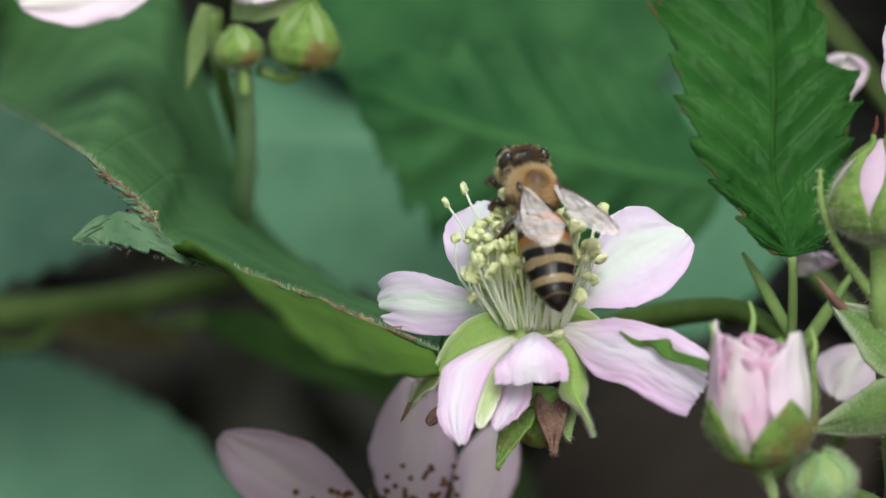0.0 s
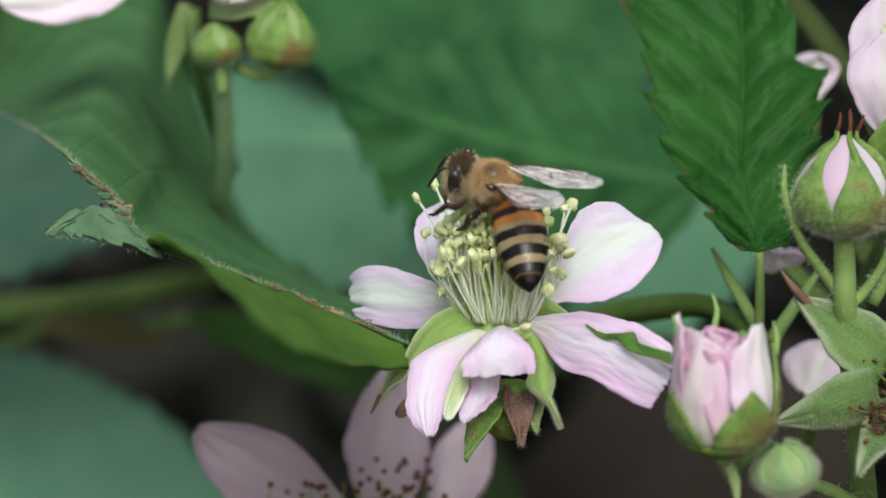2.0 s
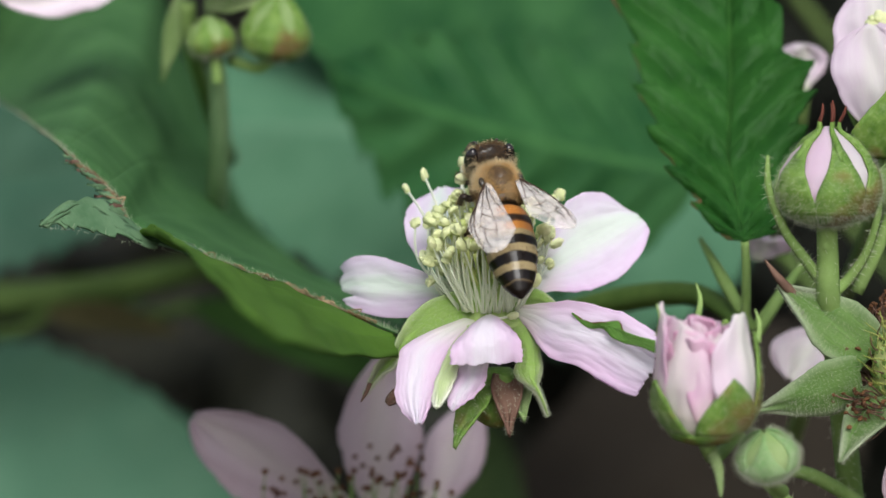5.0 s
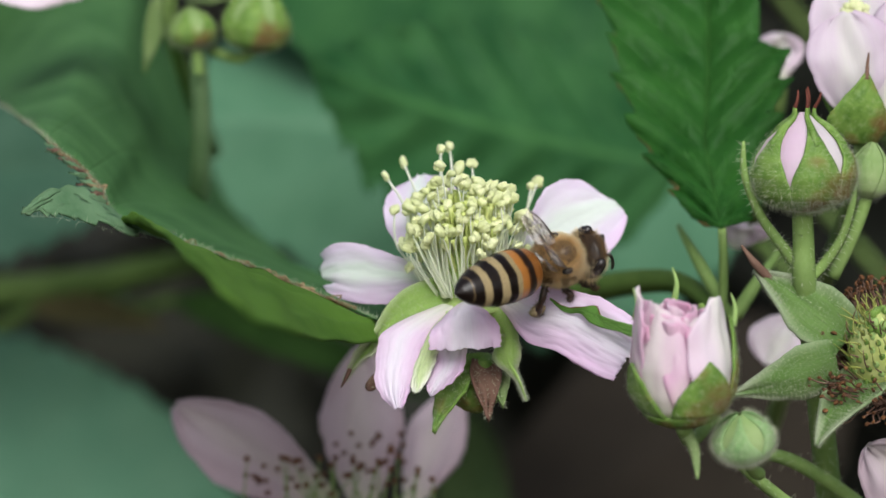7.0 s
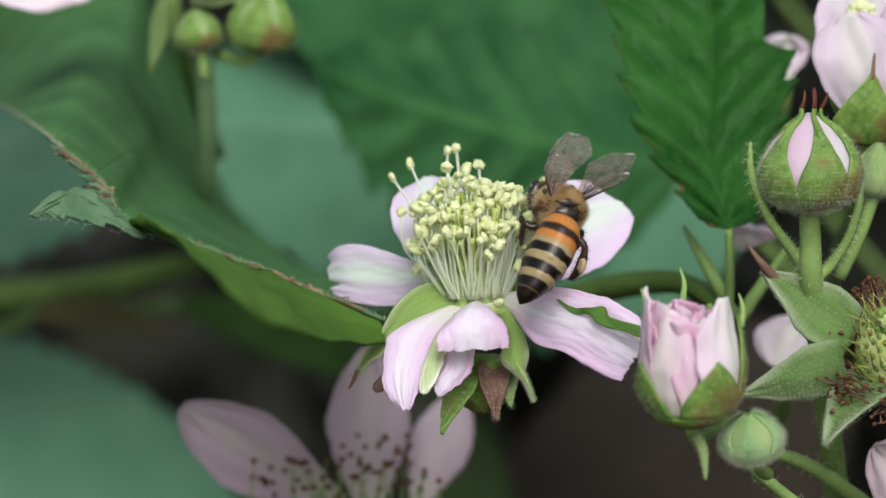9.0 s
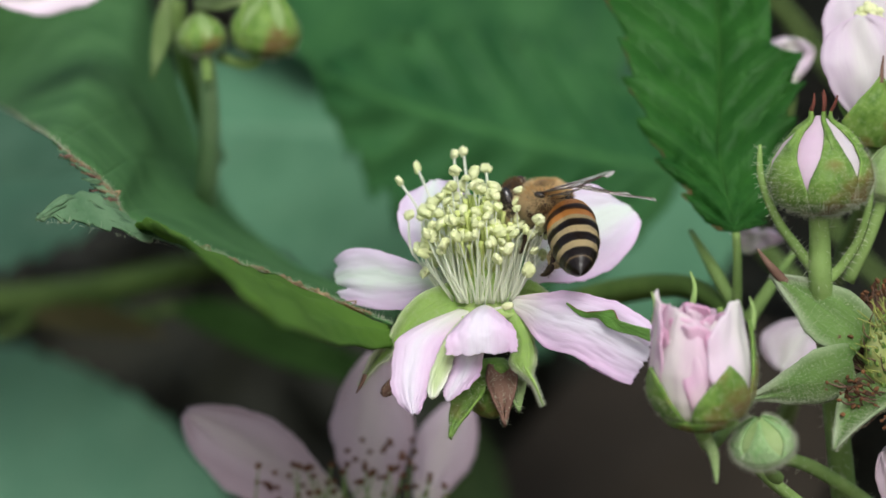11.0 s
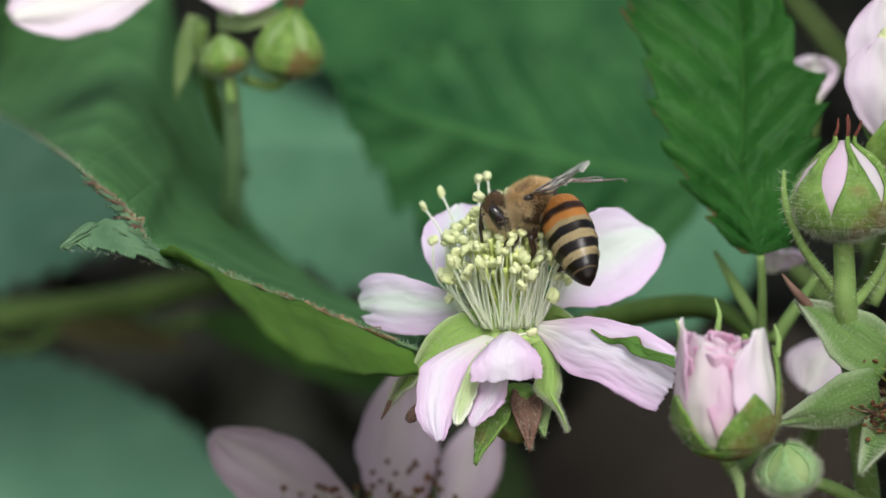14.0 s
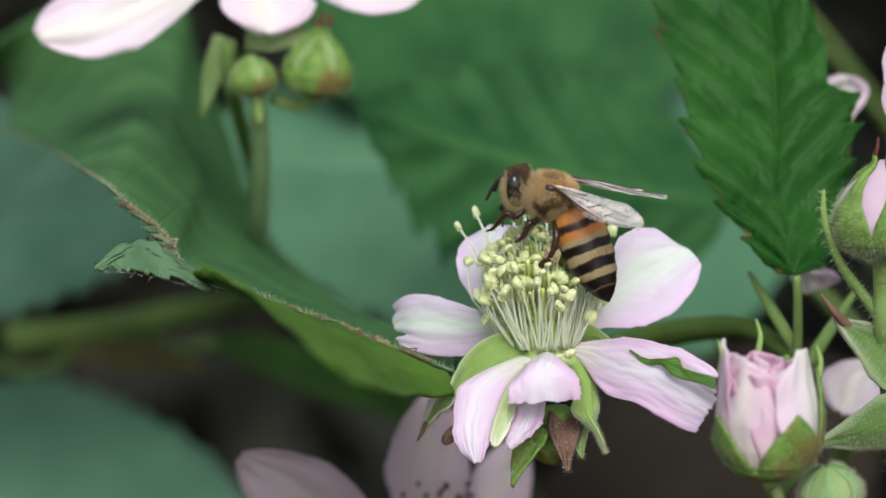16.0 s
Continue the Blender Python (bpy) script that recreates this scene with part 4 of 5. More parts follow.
def opening_bud():
    base, axis = Vector((16.8, -15.0, -12.01)), Vector((-0.02, -0.2, 1)).normalized()
    root = thing("opening_bud", base, "pink bramble bud just opening, petals rolled in", "flower bud", "flower buds")
    a = Vector((1, 0, 0))
    b = Vector((0, -1, -0.2)).normalized()
    hs, rs = (0, 0.04, 0.12, 0.25, 0.45, 0.7, 0.85, 1.0), (0.2, 0.6, 0.86, 1.0, 1.02, 0.94, 0.86, 0.78)

    def shell(t0, span, size, low, high, drop=1.0, sharp=2.0, slope=0.0, swirl=0.0, curl=0.0, lean=(0, 0, 0), seed=0):
        """A petal wrapped round the bud, its rim falling off to both sides; angles from the right, towards the viewer."""
        lean = Vector(lean)

        def at(u, v):
            s = 2 * v - 1
            rim = high - drop * abs(s) ** sharp + slope * s + 0.25 * noise.noise(Vector((s * 3, seed, 0))) + 0.15 * noise.noise(Vector((s * 9, seed, 4)))
            h = low + (rim - low) * u
            t = radians(t0) + s * radians(span) / 2 * (0.6 + 0.4 * min(1, u * 1.6))
            r = float(np.interp(h / 9.0, hs, rs)) * size * (1 + swirl * s) + curl * u ** 5 + 0.3 * (0.3 + u) * noise.noise(Vector((u * 3, s * 3, seed)))
            return base + axis * h + (a * math.cos(t) + b * math.sin(t)) * r + lean * u ** 2
        return grid(at, 30, 30)

    part("core", turned(base, axis, [(0, 0.4), (1, 2.3), (3, 2.5), (5.0, 2.0), (6.0, 1.2), (6.3, 0.05)]), PETAL_ROSE, root)
    for k, (t0, span, size, high, drop, slope, sw) in enumerate(((100, 300, 0.6, 8.3, 0.4, 0.6, 0.3), (200, 260, 1.05, 8.3, 0.6, 0.5, 0.28), (320, 240, 1.5, 8.1, 0.7, 0.4, 0.22), (75, 150, 1.8, 7.7, 0.8, 0.9, 0.28), (140, 140, 2.2, 7.4, 0.9, -0.7, -0.2), (20, 120, 2.6, 8.2, 1.2, -0.3, 0.12), (195, 110, 2.75, 8.4, 1.1, 0.2, 0.0))):
        part("petal", shell(t0, span, size, 1.4, high, drop, 2.0, slope, sw, 0.1, (-0.5, -0.5, 0), 20 + k), PETAL_ROSE, root, "rolled rose-pink petal", thick=0.12)
    part("petal", shell(270, 190, 3.1, 0.6, 7.4, 0.8, 2.0, seed=30), PETAL_PALE, root, thick=0.14)
    part("petal", shell(176, 66, 3.45, 0.6, 9.7, 2.6, 1.5, 0.3, curl=0.35, seed=31), PETAL_BUD, root, "upright pale petal tip", thick=0.14)
    part("petal", shell(34, 104, 3.42, 0.6, 9.1, 2.2, 2.4, -0.3, 0.03, 0.1, (-0.1, 0, 0), 32), PETAL_PALE, root, "broad rounded outer petal", thick=0.14)
    part("petal", shell(142, 128, 3.35, 0.6, 8.5, 1.0, 2.4, 0.5, 0.03, -0.5, seed=33), PETAL_BUD, root, "broad pale pink outer petal", thick=0.14)
    part("petal", shell(74, 84, 3.05, 0.6, 7.6, 1.2, 2.0, -0.9, 0.12, -0.5, seed=34), PETAL_BUD, root, thick=0.14)
    for k, (t0, span, high, fl) in enumerate(((62, 100, 4.9, 0.0), (158, 84, 4.4, 0.03), (2, 64, 7.6, 0.06), (240, 90, 7.4, 0.0), (300, 90, 7.8, 0.0))):
        def sep(u, v, t0=t0, span=span, high=high, fl=fl, k=k):
            s = 2 * v - 1
            h = -0.2 + (high + 0.2) * u
            t = radians(t0) + s * radians(span) / 2 * (1 - u ** 1.8 * 0.97)
            r = float(np.interp(h / 9.0, hs, rs)) * 3.66 * (1 + fl * u ** 2) + 0.14 * noise.noise(Vector((u * 3, s * 2, k)))
            return base + axis * h + (a * math.cos(t) + b * math.sin(t)) * r
        downy("sepal", grid(sep, 24, 16), BUD_GREEN, root, "", 0.2, 500, 0.4, 40 + k, 0.007)
    part("calyx", turned(base - axis * 0.5, axis, [(0, 0.5), (0.2, 1.4), (0.6, 2.4), (1.2, 2.9), (1.3, 2.5)]), BUD_GREEN, root)
    for way in ((3.6, 0.6, 6.6), (-0.4, 2.6, 8.4), (-3.3, 0.4, 7.0)):
        q = base + Vector(way)
        part("sepal_tip", tube([q, q + Vector((0.15, 0, 1.2)), q + Vector((-0.15, 0.1, 2.3))], [0.26, 0.18, 0.05], 6), SEPAL, root)
    downy("bract", tube([base + Vector((0.2, 0.6, -0.6)), base + Vector((0.9, 0.8, -2.2)), base + Vector((1.1, 0.8, -4.2))], [0.5, 0.4, 0.1], 8), SEPAL_GREY, root, "narrow drooping bract", 0, 200, 0.35, 9, 0.006)
    part("stalk", tube([base - axis * 0.4, base + Vector((0.8, 2.5, -1.6)), (19.42, -8.6, -12.31), (20.02, -7.7, -12.88)], [0.6, 0.5, 0.45, 0.45]), STEM, root)


opening_bud()
closed_bud("flower_bud", (26.2, -5.0, 2.76), (0, -0.1, 1), 7.7, 7.3, "closed round green bud showing strips of pink petal", 0.55, away=(0, 0.3, -1.5), short=True, angles=(142, 78, 22, 300, 222), count=6500, broad=0.6)
closed_bud("flower_bud", (21.41, -13.0, -14.58), (-0.15, -0.5, 0.8), 4.3, 3.6, "small tight woolly green bud on a bent stalk", 1.7, False, sep=SEPAL_DOWN, pink=False, count=5500, broad=0.85, away=(1.2, 3, -1.5), short=True)
closed_bud("flower_bud", (-15.64, 31.0, 16.34), (0.1, -0.15, 1), 5.6, 5.6, "plump closed bud out of focus among the leaves", 2.3, True, pink=False, broad=0.8, angles=(95, 28, 318, 240, 165), away=(-3.6, 3, 0.2), short=True)
closed_bud("flower_bud", (-20.53, 32.0, 16.68), (-0.15, -0.1, 1), 3.9, 3.6, "small green bud beside a plump one", 3.1, False, pink=False, broad=0.75, away=(0.2, 0.5, -2), short=True)
closed_bud("flower_bud", (31.76, 2.0, 3.85), (0.1, -0.1, 1), 3.2, 4.2, "small downy bud half hidden behind a round one", 4.4, False, sep=SEPAL_GREY, pink=False, away=(-2.5, 1, -6), short=True)


# ---- the bud's bracts and stalks ----
def stalk(name, pts, radii, label, mat=STEM, hairy=0, seed=2, group="stalks and stems"):
    root = thing(name, pts[0], label, "stem", group)
    if hairy:
        downy("shoot", tube(pts, radii), mat, root, "", 0, hairy, 0.5, seed)
    else:
        part("shoot", tube(pts, radii), mat, root)


stalk("bud_stalk", [(26.2, -5.0, 2.68), (26.38, -4.0, 0.45), (26.56, -3.0, -2.45), (27.74, 2.0, -7.57), (29.87, 10.0, -19.98)], [0.75, 0.8, 0.9, 0.9, 1.0], "pale green downy bud stalk", hairy=350)
stalk("bract", [(21.83, -6.0, 7.84), (21.91, -6.0, 5.38), (23.11, -5.0, 2.51), (24.64, -4.0, 0.45), (25.98, -3.0, -1.2)], [0.12, 0.3, 0.34, 0.4, 0.45], "long curved narrow green bract with a brown tip", hairy=200, seed=5, group="bracts")
stalk("bract", [(30.15, -5.0, 6.22), (29.82, -5.0, 3.34), (29.19, -4.0, 0.87), (28.06, -3.0, -1.0), (27.02, -3.0, -2.03)], [0.12, 0.3, 0.34, 0.4, 0.45], "long curved narrow green bract with a brown tip", hairy=200, seed=6, group="bracts")
stalk("bract", [(21.91, -3.0, 0.29), (22.87, -3.0, -1.0), (24.2, -2.0, -2.25), (25.76, -1.0, -3.3)], [0.06, 0.3, 0.4, 0.5], "short pointed bract with a dark tip", DRIED, group="bracts")
stalk("side_stem", [(-20.46, 33.0, 16.31), (-20.5, 38.0, 11.47), (-21.2, 46.0, 5.46), (-22.6, 60.0, 0.6)], [0.7, 0.85, 0.95, 1.1], "pale green stem carrying the far buds", PALE_STEM)
stalk("side_stem", [(21.66, 12.0, -5.22), (18.76, 20.0, -2.66), (12.88, 30.0, -3.22), (5.6, 40.0, -5.74)], [0.5, 0.9, 1.1, 1.2], "thin green stem crossing behind the flower", DIM_STEM)
stalk("side_stem", [(-51.29, 120.0, -5.1), (-40.56, 122.0, -4.21), (-32.5, 128.0, -2.42), (-17.92, 135.0, 1.33)], [1.9, 1.9, 1.6, 1.2], "green stem deep behind, shade put into its colour", SHADE_STEM)
stalk("side_stem", [(19.79, -8.0, -12.58), (21.67, -5.0, -15.61), (24.83, -2.0, -18.29), (29.21, 0.0, -21.78)], [0.4, 0.45, 0.5, 0.6], "green flower stalk bending under the buds", hairy=160, seed=8)
stalk("side_stem", [(23.09, 2.0, -15.18), (26.24, 4.0, -15.93), (30.3, 6.0, -18.41), (35.27, 8.0, -22.43)], [0.4, 0.55, 0.6, 0.7], "thicker green flower stalk below the buds", hairy=160, seed=9)
stalk("side_stem", [(22.27, 13.0, -5.24), (20.14, 14.0, -1.28), (18.63, 18.0, 1.84)], [0.5, 0.5, 0.15], "narrow stipule beside the petiole")
stalk("side_stem", [(22.71, 13.0, -5.24), (24.56, 14.0, -2.61), (27.14, 18.0, 0.49)], [0.6, 0.5, 0.2], "narrow green stipule rising to the buds")


# ---- the flower gone over, with brown stamens ----
def spent_flower():
    base, axis = Vector((33.16, -2.0, -8.29)), Vector((-0.25, -0.75, 0.6)).normalized()
    root = thing("spent_flower", base, "bramble flower gone over, green core ringed by brown stamens", "flower")
    part("core", turned(base - axis * 0.5, axis, [(0, 2.6), (0.8, 3.2), (2.2, 3.1), (4.0, 2.5), (5.4, 1.4), (6.0, 0.02)]), PISTIL, root)
    rng = random.Random(8)
    a = axis.orthogonal().normalized()
    b = axis.cross(a)
    for i in range(120):
        t, k = 2.399963 * i, (i + 0.5) / 120
        out = a * math.cos(t) + b * math.sin(t)
        rad = float(np.interp(k, (0, 0.5, 1), (0.6, 2.4, 3.1)))
        p = base + axis * (5.6 - 4.6 * k) + out * rad
        part("drupelet", blob(p, (0.3, 0.3, 0.36), None, 0.2, 1.5, sub=2, seed=i), BUD_GREEN if i % 3 else SEPAL, root)
        bend = Vector((rng.gauss(0, 0.35), rng.gauss(0, 0.35), rng.gauss(0, 0.35)))
        part("style", tube([p, p + out * 0.4 + axis * 0.7, p + out * rng.uniform(0.3, 0.8) + axis * rng.uniform(1.2, 2.0) + bend], [0.09, 0.06, 0.03], 5, 5), STYLE if i % 4 else DRIED, root)
    stamen_set(root, base - axis * 0.6, axis, 300, rng, 2.5, 3.7, 4.4, 2.2, DRIED, BROWN_ANTHER, 0.2, 0.2, dips=True)
    downy("sepal", petal_sheet((29.72, -3.0, -6.6), (22.95, -2.0, -1.54), (0.6, -0.2, -1), 2.4, 0.6, 0.4, 51, 0, 0.15, root=0.7, nu=24, nv=12, point=True), SEPAL_WOOL, root, "", 0.2, 3600, 0.4, 51, 0.006)
    downy("sepal", petal_sheet((28.78, -4.0, -8.23), (21.09, -5.0, -10.59), (0.2, -0.3, 1), 2.2, -0.5, 0.4, 52, 0, 0.15, root=0.7, nu=24, nv=12, point=True), SEPAL_WOOL, root, "", 0.2, 3600, 0.4, 52, 0.006)
    downy("sepal", petal_sheet((32.21, -3.0, -9.09), (27.12, -6.0, -14.32), (1, -0.2, 0.4), 2.6, 0.8, 0.5, 53, 0, 0.15, root=0.7, nu=24, nv=12, point=True), SEPAL_WOOL, root, "", 0.2, 3600, 0.4, 53, 0.006)
    part("stalk", tube([base, base + Vector((1, 4, -5)), base + Vector((3, 8, -50))], [0.9, 0.9, 1.1]), STEM, root)


spent_flower()


# ---- other flowers at the margins ----
def loose_flower(name, at, petals, label, mat=PETAL_PALE, sepals=(), mat2=BUD_GREEN, sharp=True):
    root = thing(name, at, label, "flower", "flowers round the open one")
    for i, (b, t, acr, half, bow) in enumerate(petals):
        part("petal", petal_sheet(b, t, acr, half, bow, 0.5, 60 + i + len(label), 0.08, 0.3, blunt=1.35 if mat is PETAL_OLD else 2.6), mat, root, thick=0.14)
    for i, (b, t, acr, half, bow) in enumerate(sepals):
        part("sepal", petal_sheet(b, t, acr, half, bow, 0.3, 80 + i, 0.0, 0.1, root=0.6, nu=20, nv=10, point=True), mat2, root, thick=0.2)
        if not sharp:
            e = Vector(t)
            part("sepal_tip", tube([e - Vector((0, 0, 0.5)), e + Vector((0.05, -0.1, 0.6)), e + Vector((0.15, -0.1, 1.5))], [0.2, 0.14, 0.06], 7), DRIED, root, "dark tip")
    part("stalk", tube([at, Vector(at) + Vector((0, 6, -4)), Vector(at) + Vector((1, 40, -12))], [0.7, 0.7, 0.8]), STEM, root)
    return root


loose_flower("far_flower", (-22.82, 33.0, 21.26), [((-24.23, 33.0, 26.4), (-38.4, 30.0, 21.6), (0.2, 0.4, 1), 3.3, 0.6), ((-19.92, 32.0, 26.83), (-19.44, 29.0, 21.63), (1, 0.2, 0), 3.9, 0.5), ((-16.63, 32.0, 25.89), (-6.72, 30.0, 24.78), (0, 0.4, 1), 2.6, 0.5)], "white-pink bramble flower out of focus above",
             sepals=[((-23.67, 38.0, 22.09), (-25.52, 40.0, 15.0), (1, 0, 0.2), 0.9, 0.4), ((-21.4, 33.0, 21.26), (-14.24, 31.0, 21.59), (0, 0.3, 1), 1.2, 0.4)], mat2=SEPAL_GREY)
loose_flower("cupped_flower", (32.01, 6.0, 8.84), [((31.58, 6.0, 9.27), (30.5, 4.0, 17.93), (1, 0.2, 0), 3.6, -1.2), ((32.89, 8.0, 9.55), (31.5, 9.0, 21.73), (1, 0.2, 0), 4.2, -1.0), ((33.18, 5.0, 9.24), (36.6, 5.0, 19.28), (1, -0.3, 0), 3.4, -0.8)], "half-open pale pink flower above the round bud", PETAL_CUP,
             sepals=[((30.9, 4.0, 7.9), (31.7, 2.0, 13.2), (1, 0.1, 0), 2.5, -0.7), ((30.72, 6.0, 8.84), (28.98, 9.0, 16.96), (0.4, 1, 0), 1.2, 0.6)], sharp=False)
half_open = [o for o in scene.objects if o.name == "cupped_flower"][0]
for k in range(16):
    p = Vector((31.25, 5.0, 18.09)) + Vector((0.9 * math.sin(k * 2.4) * (k / 16) ** 0.5, 0.2 * math.cos(k * 3), 0.7 * math.cos(k * 2.4) * (k / 16) ** 0.5))
    st = part("stamen", tube([p + Vector((0, 0.5, -3)), p + Vector((0, 0.3, -1.5)), p], [0.09, 0.09, 0.06], 5, 5), FILAMENT, half_open)
    part("anther", blob(p, (0.35, 0.3, 0.33), None, 0.3, 1.6, sub=2, seed=k), ANTHER, st)
loose_flower("far_flower", (-10.31, 29.6, -21.37), [((-8.91, 29.6, -20.91), (-22.07, 28.5, -12.76), (0.7, 0.2, -1), 3.6, 0.5), ((-6.61, 30.6, -22.39), (-6.61, 30.6, -7.98), (1, 0.15, 0), 3.5, 0.5), ((-2.91, 34.8, -21.75), (0.90, 36.8, -11.88), (1, 0, 0.3), 2.6, 0.4)], "withering greyish flower speckled with fallen brown anthers", PETAL_OLD)
loose_flower("far_flower", (28.17, 24.0, -7.27), [((29.54, 24.0, -5.44), (26.16, 22.0, -9.49), (1, 0, 0.3), 3.0, 0.3), ((23.76, 26.0, 0.05), (24.97, 24.0, 1.87), (1, 0, 0), 2.4, 0.3)], "blurred pink petals deep behind the buds")
loose_flower("far_flower", (28.19, 34.0, 14.24), [((28.19, 34.0, 14.24), (28.33, 33.0, 17.96), (1, 0, 0), 2.0, 0.3)], "blurred pink petal behind the toothed leaf")
loose_flower("far_flower", (35.2, -2.0, -17.6), [((37.0, -2.0, -18.8), (31.2, -2.0, -14.4), (0.6, 0.2, -1), 3.2, 0.5)], "pink petal at the foot of the spray", PETAL_OLD)


def brown_specks():
    root = thing("fallen_anthers", (-10.24, 27.5, -15.67), "brown dried anthers on thin threads over the withering petals", "stamens")
    rng = random.Random(12)
    for i in range(34):
        p = Vector((-8.35, 26.5, -21.39)) + Vector((rng.gauss(0, 3.2), rng.uniform(-2, 1), 0))
        q = p + Vector((rng.gauss(0, 1.2), -1, rng.uniform(1.5, 4.5)))
        st = part("filament", tube([p, p.lerp(q, 0.5), q], [0.09, 0.08, 0.05], 5, 5), SEPAL_GREY, root)
        part("anther", blob(q, (0.27, 0.22, 0.25), None, 0.4, 1.8, sub=2, seed=i), BROWN_ANTHER, st)
    for i in range(34):
        lo, hi = (((-8.83, 27.0, -14.72), (-2.83, 27.0, -18.88)), ((-16.20, 26.5, -16.54), (-11.12, 26.5, -20.23)))[i % 3 == 0]
        q = Vector((rng.uniform(lo[0], hi[0]), lo[1] - 0.5, rng.uniform(hi[2], lo[2])))
        part("anther", blob(q, (0.24, 0.2, 0.22), None, 0.4, 1.8, sub=2, seed=i + 40), BROWN_ANTHER, root)


brown_specks()


# ---- old calyx under the flower and the leaf scrap by the petal ----
def old_calyx():
    root = thing("old_calyx", (2.58, 2.0, -10.95), "dark green calyx with a withered brown sepal under the flower", "calyx")
    axis = Vector((0.05, -0.5, -0.8)).normalized()
    downy("cup", turned(Vector((2.29, 3.0, -8.02)), axis, [(0, 0.5), (0.8, 1.9), (2.0, 2.5), (3.2, 2.1), (4.4, 1.0), (4.8, 0.05)], lobes=5, depth=0.07), BUD_GREEN, root, "", 0, 320, 0.5, 61)
    downy("sepal", petal_sheet((3.11, 0.5, -8.37), (3.33, -2.5, -12.6), (1, 0, 0), 1.15, 0.4, 0.5, 62, 0.0, 0.25, root=0.8, nu=24, nv=10, point=True), DRIED, root, "withered brown sepal", 0.2, 160, 0.4, 62)
    downy("sepal", petal_sheet((1.51, 0.0, -9.19), (-0.67, -2.0, -13.54), (1, 0, 0.6), 1.2, 0.4, 0.3, 63, 0.0, 0.2, root=0.9, nu=24, nv=10, point=True), BUD_GREEN, root, "", 0.2, 200, 0.4, 63)
    downy("sepal", petal_sheet((4.04, 1.0, -8.8), (4.43, -1.0, -11.67), (1, 0, 0.2), 1.0, 0.4, 0.3, 64, 0.0, 0.2, root=0.9, nu=20, nv=10, point=True), SEPAL_GREY, root, "", 0.2, 120, 0.4, 64)
    downy("sepal", petal_sheet((-2.71, 2.0, -8.41), (-5.65, 1.0, -10.49), (0.6, 0, 1), 0.5, 0.2, 0.2, 65, 0.0, 0.1, root=0.9, nu=16, nv=8), DRIED, root, "", 0.2, 60, 0.4, 65)


def leaf_scrap():
    root = thing("leaf_tip", (13.41, -7.0, -6.17), "narrow green leaf tip with a nibbled brown edge over the petal", "leaf")
    upper = [(7.8, -5.2, -3.6), (8.9, -6.2, -4.2), (9.8, -7.2, -4.2), (11.0, -8.2, -4.1), (11.4, -9.0, -4.8), (12.3, -9.8, -5.1), (13.5, -10.6, -5.4)]
    lower = [(7.8, -5.2, -3.7), (8.9, -6.2, -4.6), (10.0, -7.2, -4.7), (10.6, -8.2, -5.3), (11.6, -9.0, -5.7), (12.5, -9.8, -5.9), (13.5, -10.6, -6.3)]
    part("blade", patch(upper, lower, 60, 10, 4, 0.05, 0.06), LEAF_SCRAP, root, thick=0.1)


old_calyx()
leaf_scrap()

# ---- the canes that carry the sprays, rising from the ground ----
def bramble_cane(pts, label, seed):
    root = thing("bramble_cane", pts[0], label, "cane", "bramble canes")
    part("shoot", tube(pts, [4.0, 3.2, 2.4, 1.4], 10, 28), CANE, root)
    rng = random.Random(seed)
    for i in range(24):
        p, q = curve_at(pts, (i + 0.5) / 24), curve_at(pts, (i + 0.8) / 24)
        out = (q - p).orthogonal().normalized()
        out.rotate(Matrix.Rotation(rng.uniform(0, 6.28), 3, (q - p).normalized()))
        size = 2.8 - 1.4 * i / 24
        part("thorn", tube([p + out * size, p + out * (size + 2.2), p + out * (size + 3.6) - (q - p).normalized() * 1.6], [1.2, 0.6, 0.05], 6, 4), DRIED, root)


CANE = mottled("cane_bark", (0.08, 0.12, 0.04), (0.16, 0.12, 0.08), 60, 0.6, 0.3, 0.4)
bramble_cane([(130, 240, -590), (110, 150, -330), (60, 60, -130), (30, 14, -52)], "green-brown thorny bramble cane under the buds", 4)
bramble_cane([(-190, 360, -540), (-140, 290, -330), (-60, 190, -140), (-22, 140, -66)], "green-brown thorny bramble cane behind the worn leaf", 5)


# ---- the bee: millimetres of its own, forward x, left y, back z, the thorax at its origin ----
def chitin(name, dark, light, rough=0.3):
    return mottled(name, dark, light, 500, rough, 0.5, 0.3)


CHITIN = chitin("dark_chitin", (0.012, 0.009, 0.007), (0.035, 0.025, 0.018))
LEG = chitin("leg_chitin", (0.012, 0.007, 0.005), (0.05, 0.022, 0.012), 0.35)
THORAX = chitin("brown_chitin", (0.04, 0.024, 0.014), (0.13, 0.08, 0.042), 0.3)
EYE = mottled("compound_eye", (0.008, 0.006, 0.006), (0.03, 0.022, 0.02), 900, 0.18, 0.6, 0.2, 0.00002)
FUR_GOLD = mottled("golden_fur", (0.74, 0.5, 0.2), (0.98, 0.86, 0.58), 900, 0.7, 0.2, 0.0, thin=0.55)
FUR_WORN = mottled("worn_fur", (0.38, 0.24, 0.1), (0.68, 0.48, 0.25), 500, 0.7, 0.2, 0.0, thin=0.3)
FUR_PALE = mottled("pale_fur", (0.75, 0.6, 0.35), (0.93, 0.84, 0.62), 400, 0.7, 0.2, 0.0, thin=0.55)
FELT = mottled("tan_felt", (0.19, 0.145, 0.08), (0.36, 0.28, 0.17), 400, 0.75, 0.2, 0.0, thin=0.2)
FUR_BROWN = mottled("brown_fur", (0.09, 0.052, 0.027), (0.21, 0.13, 0.065), 400, 0.7, 0.2, 0.0, thin=0.2)
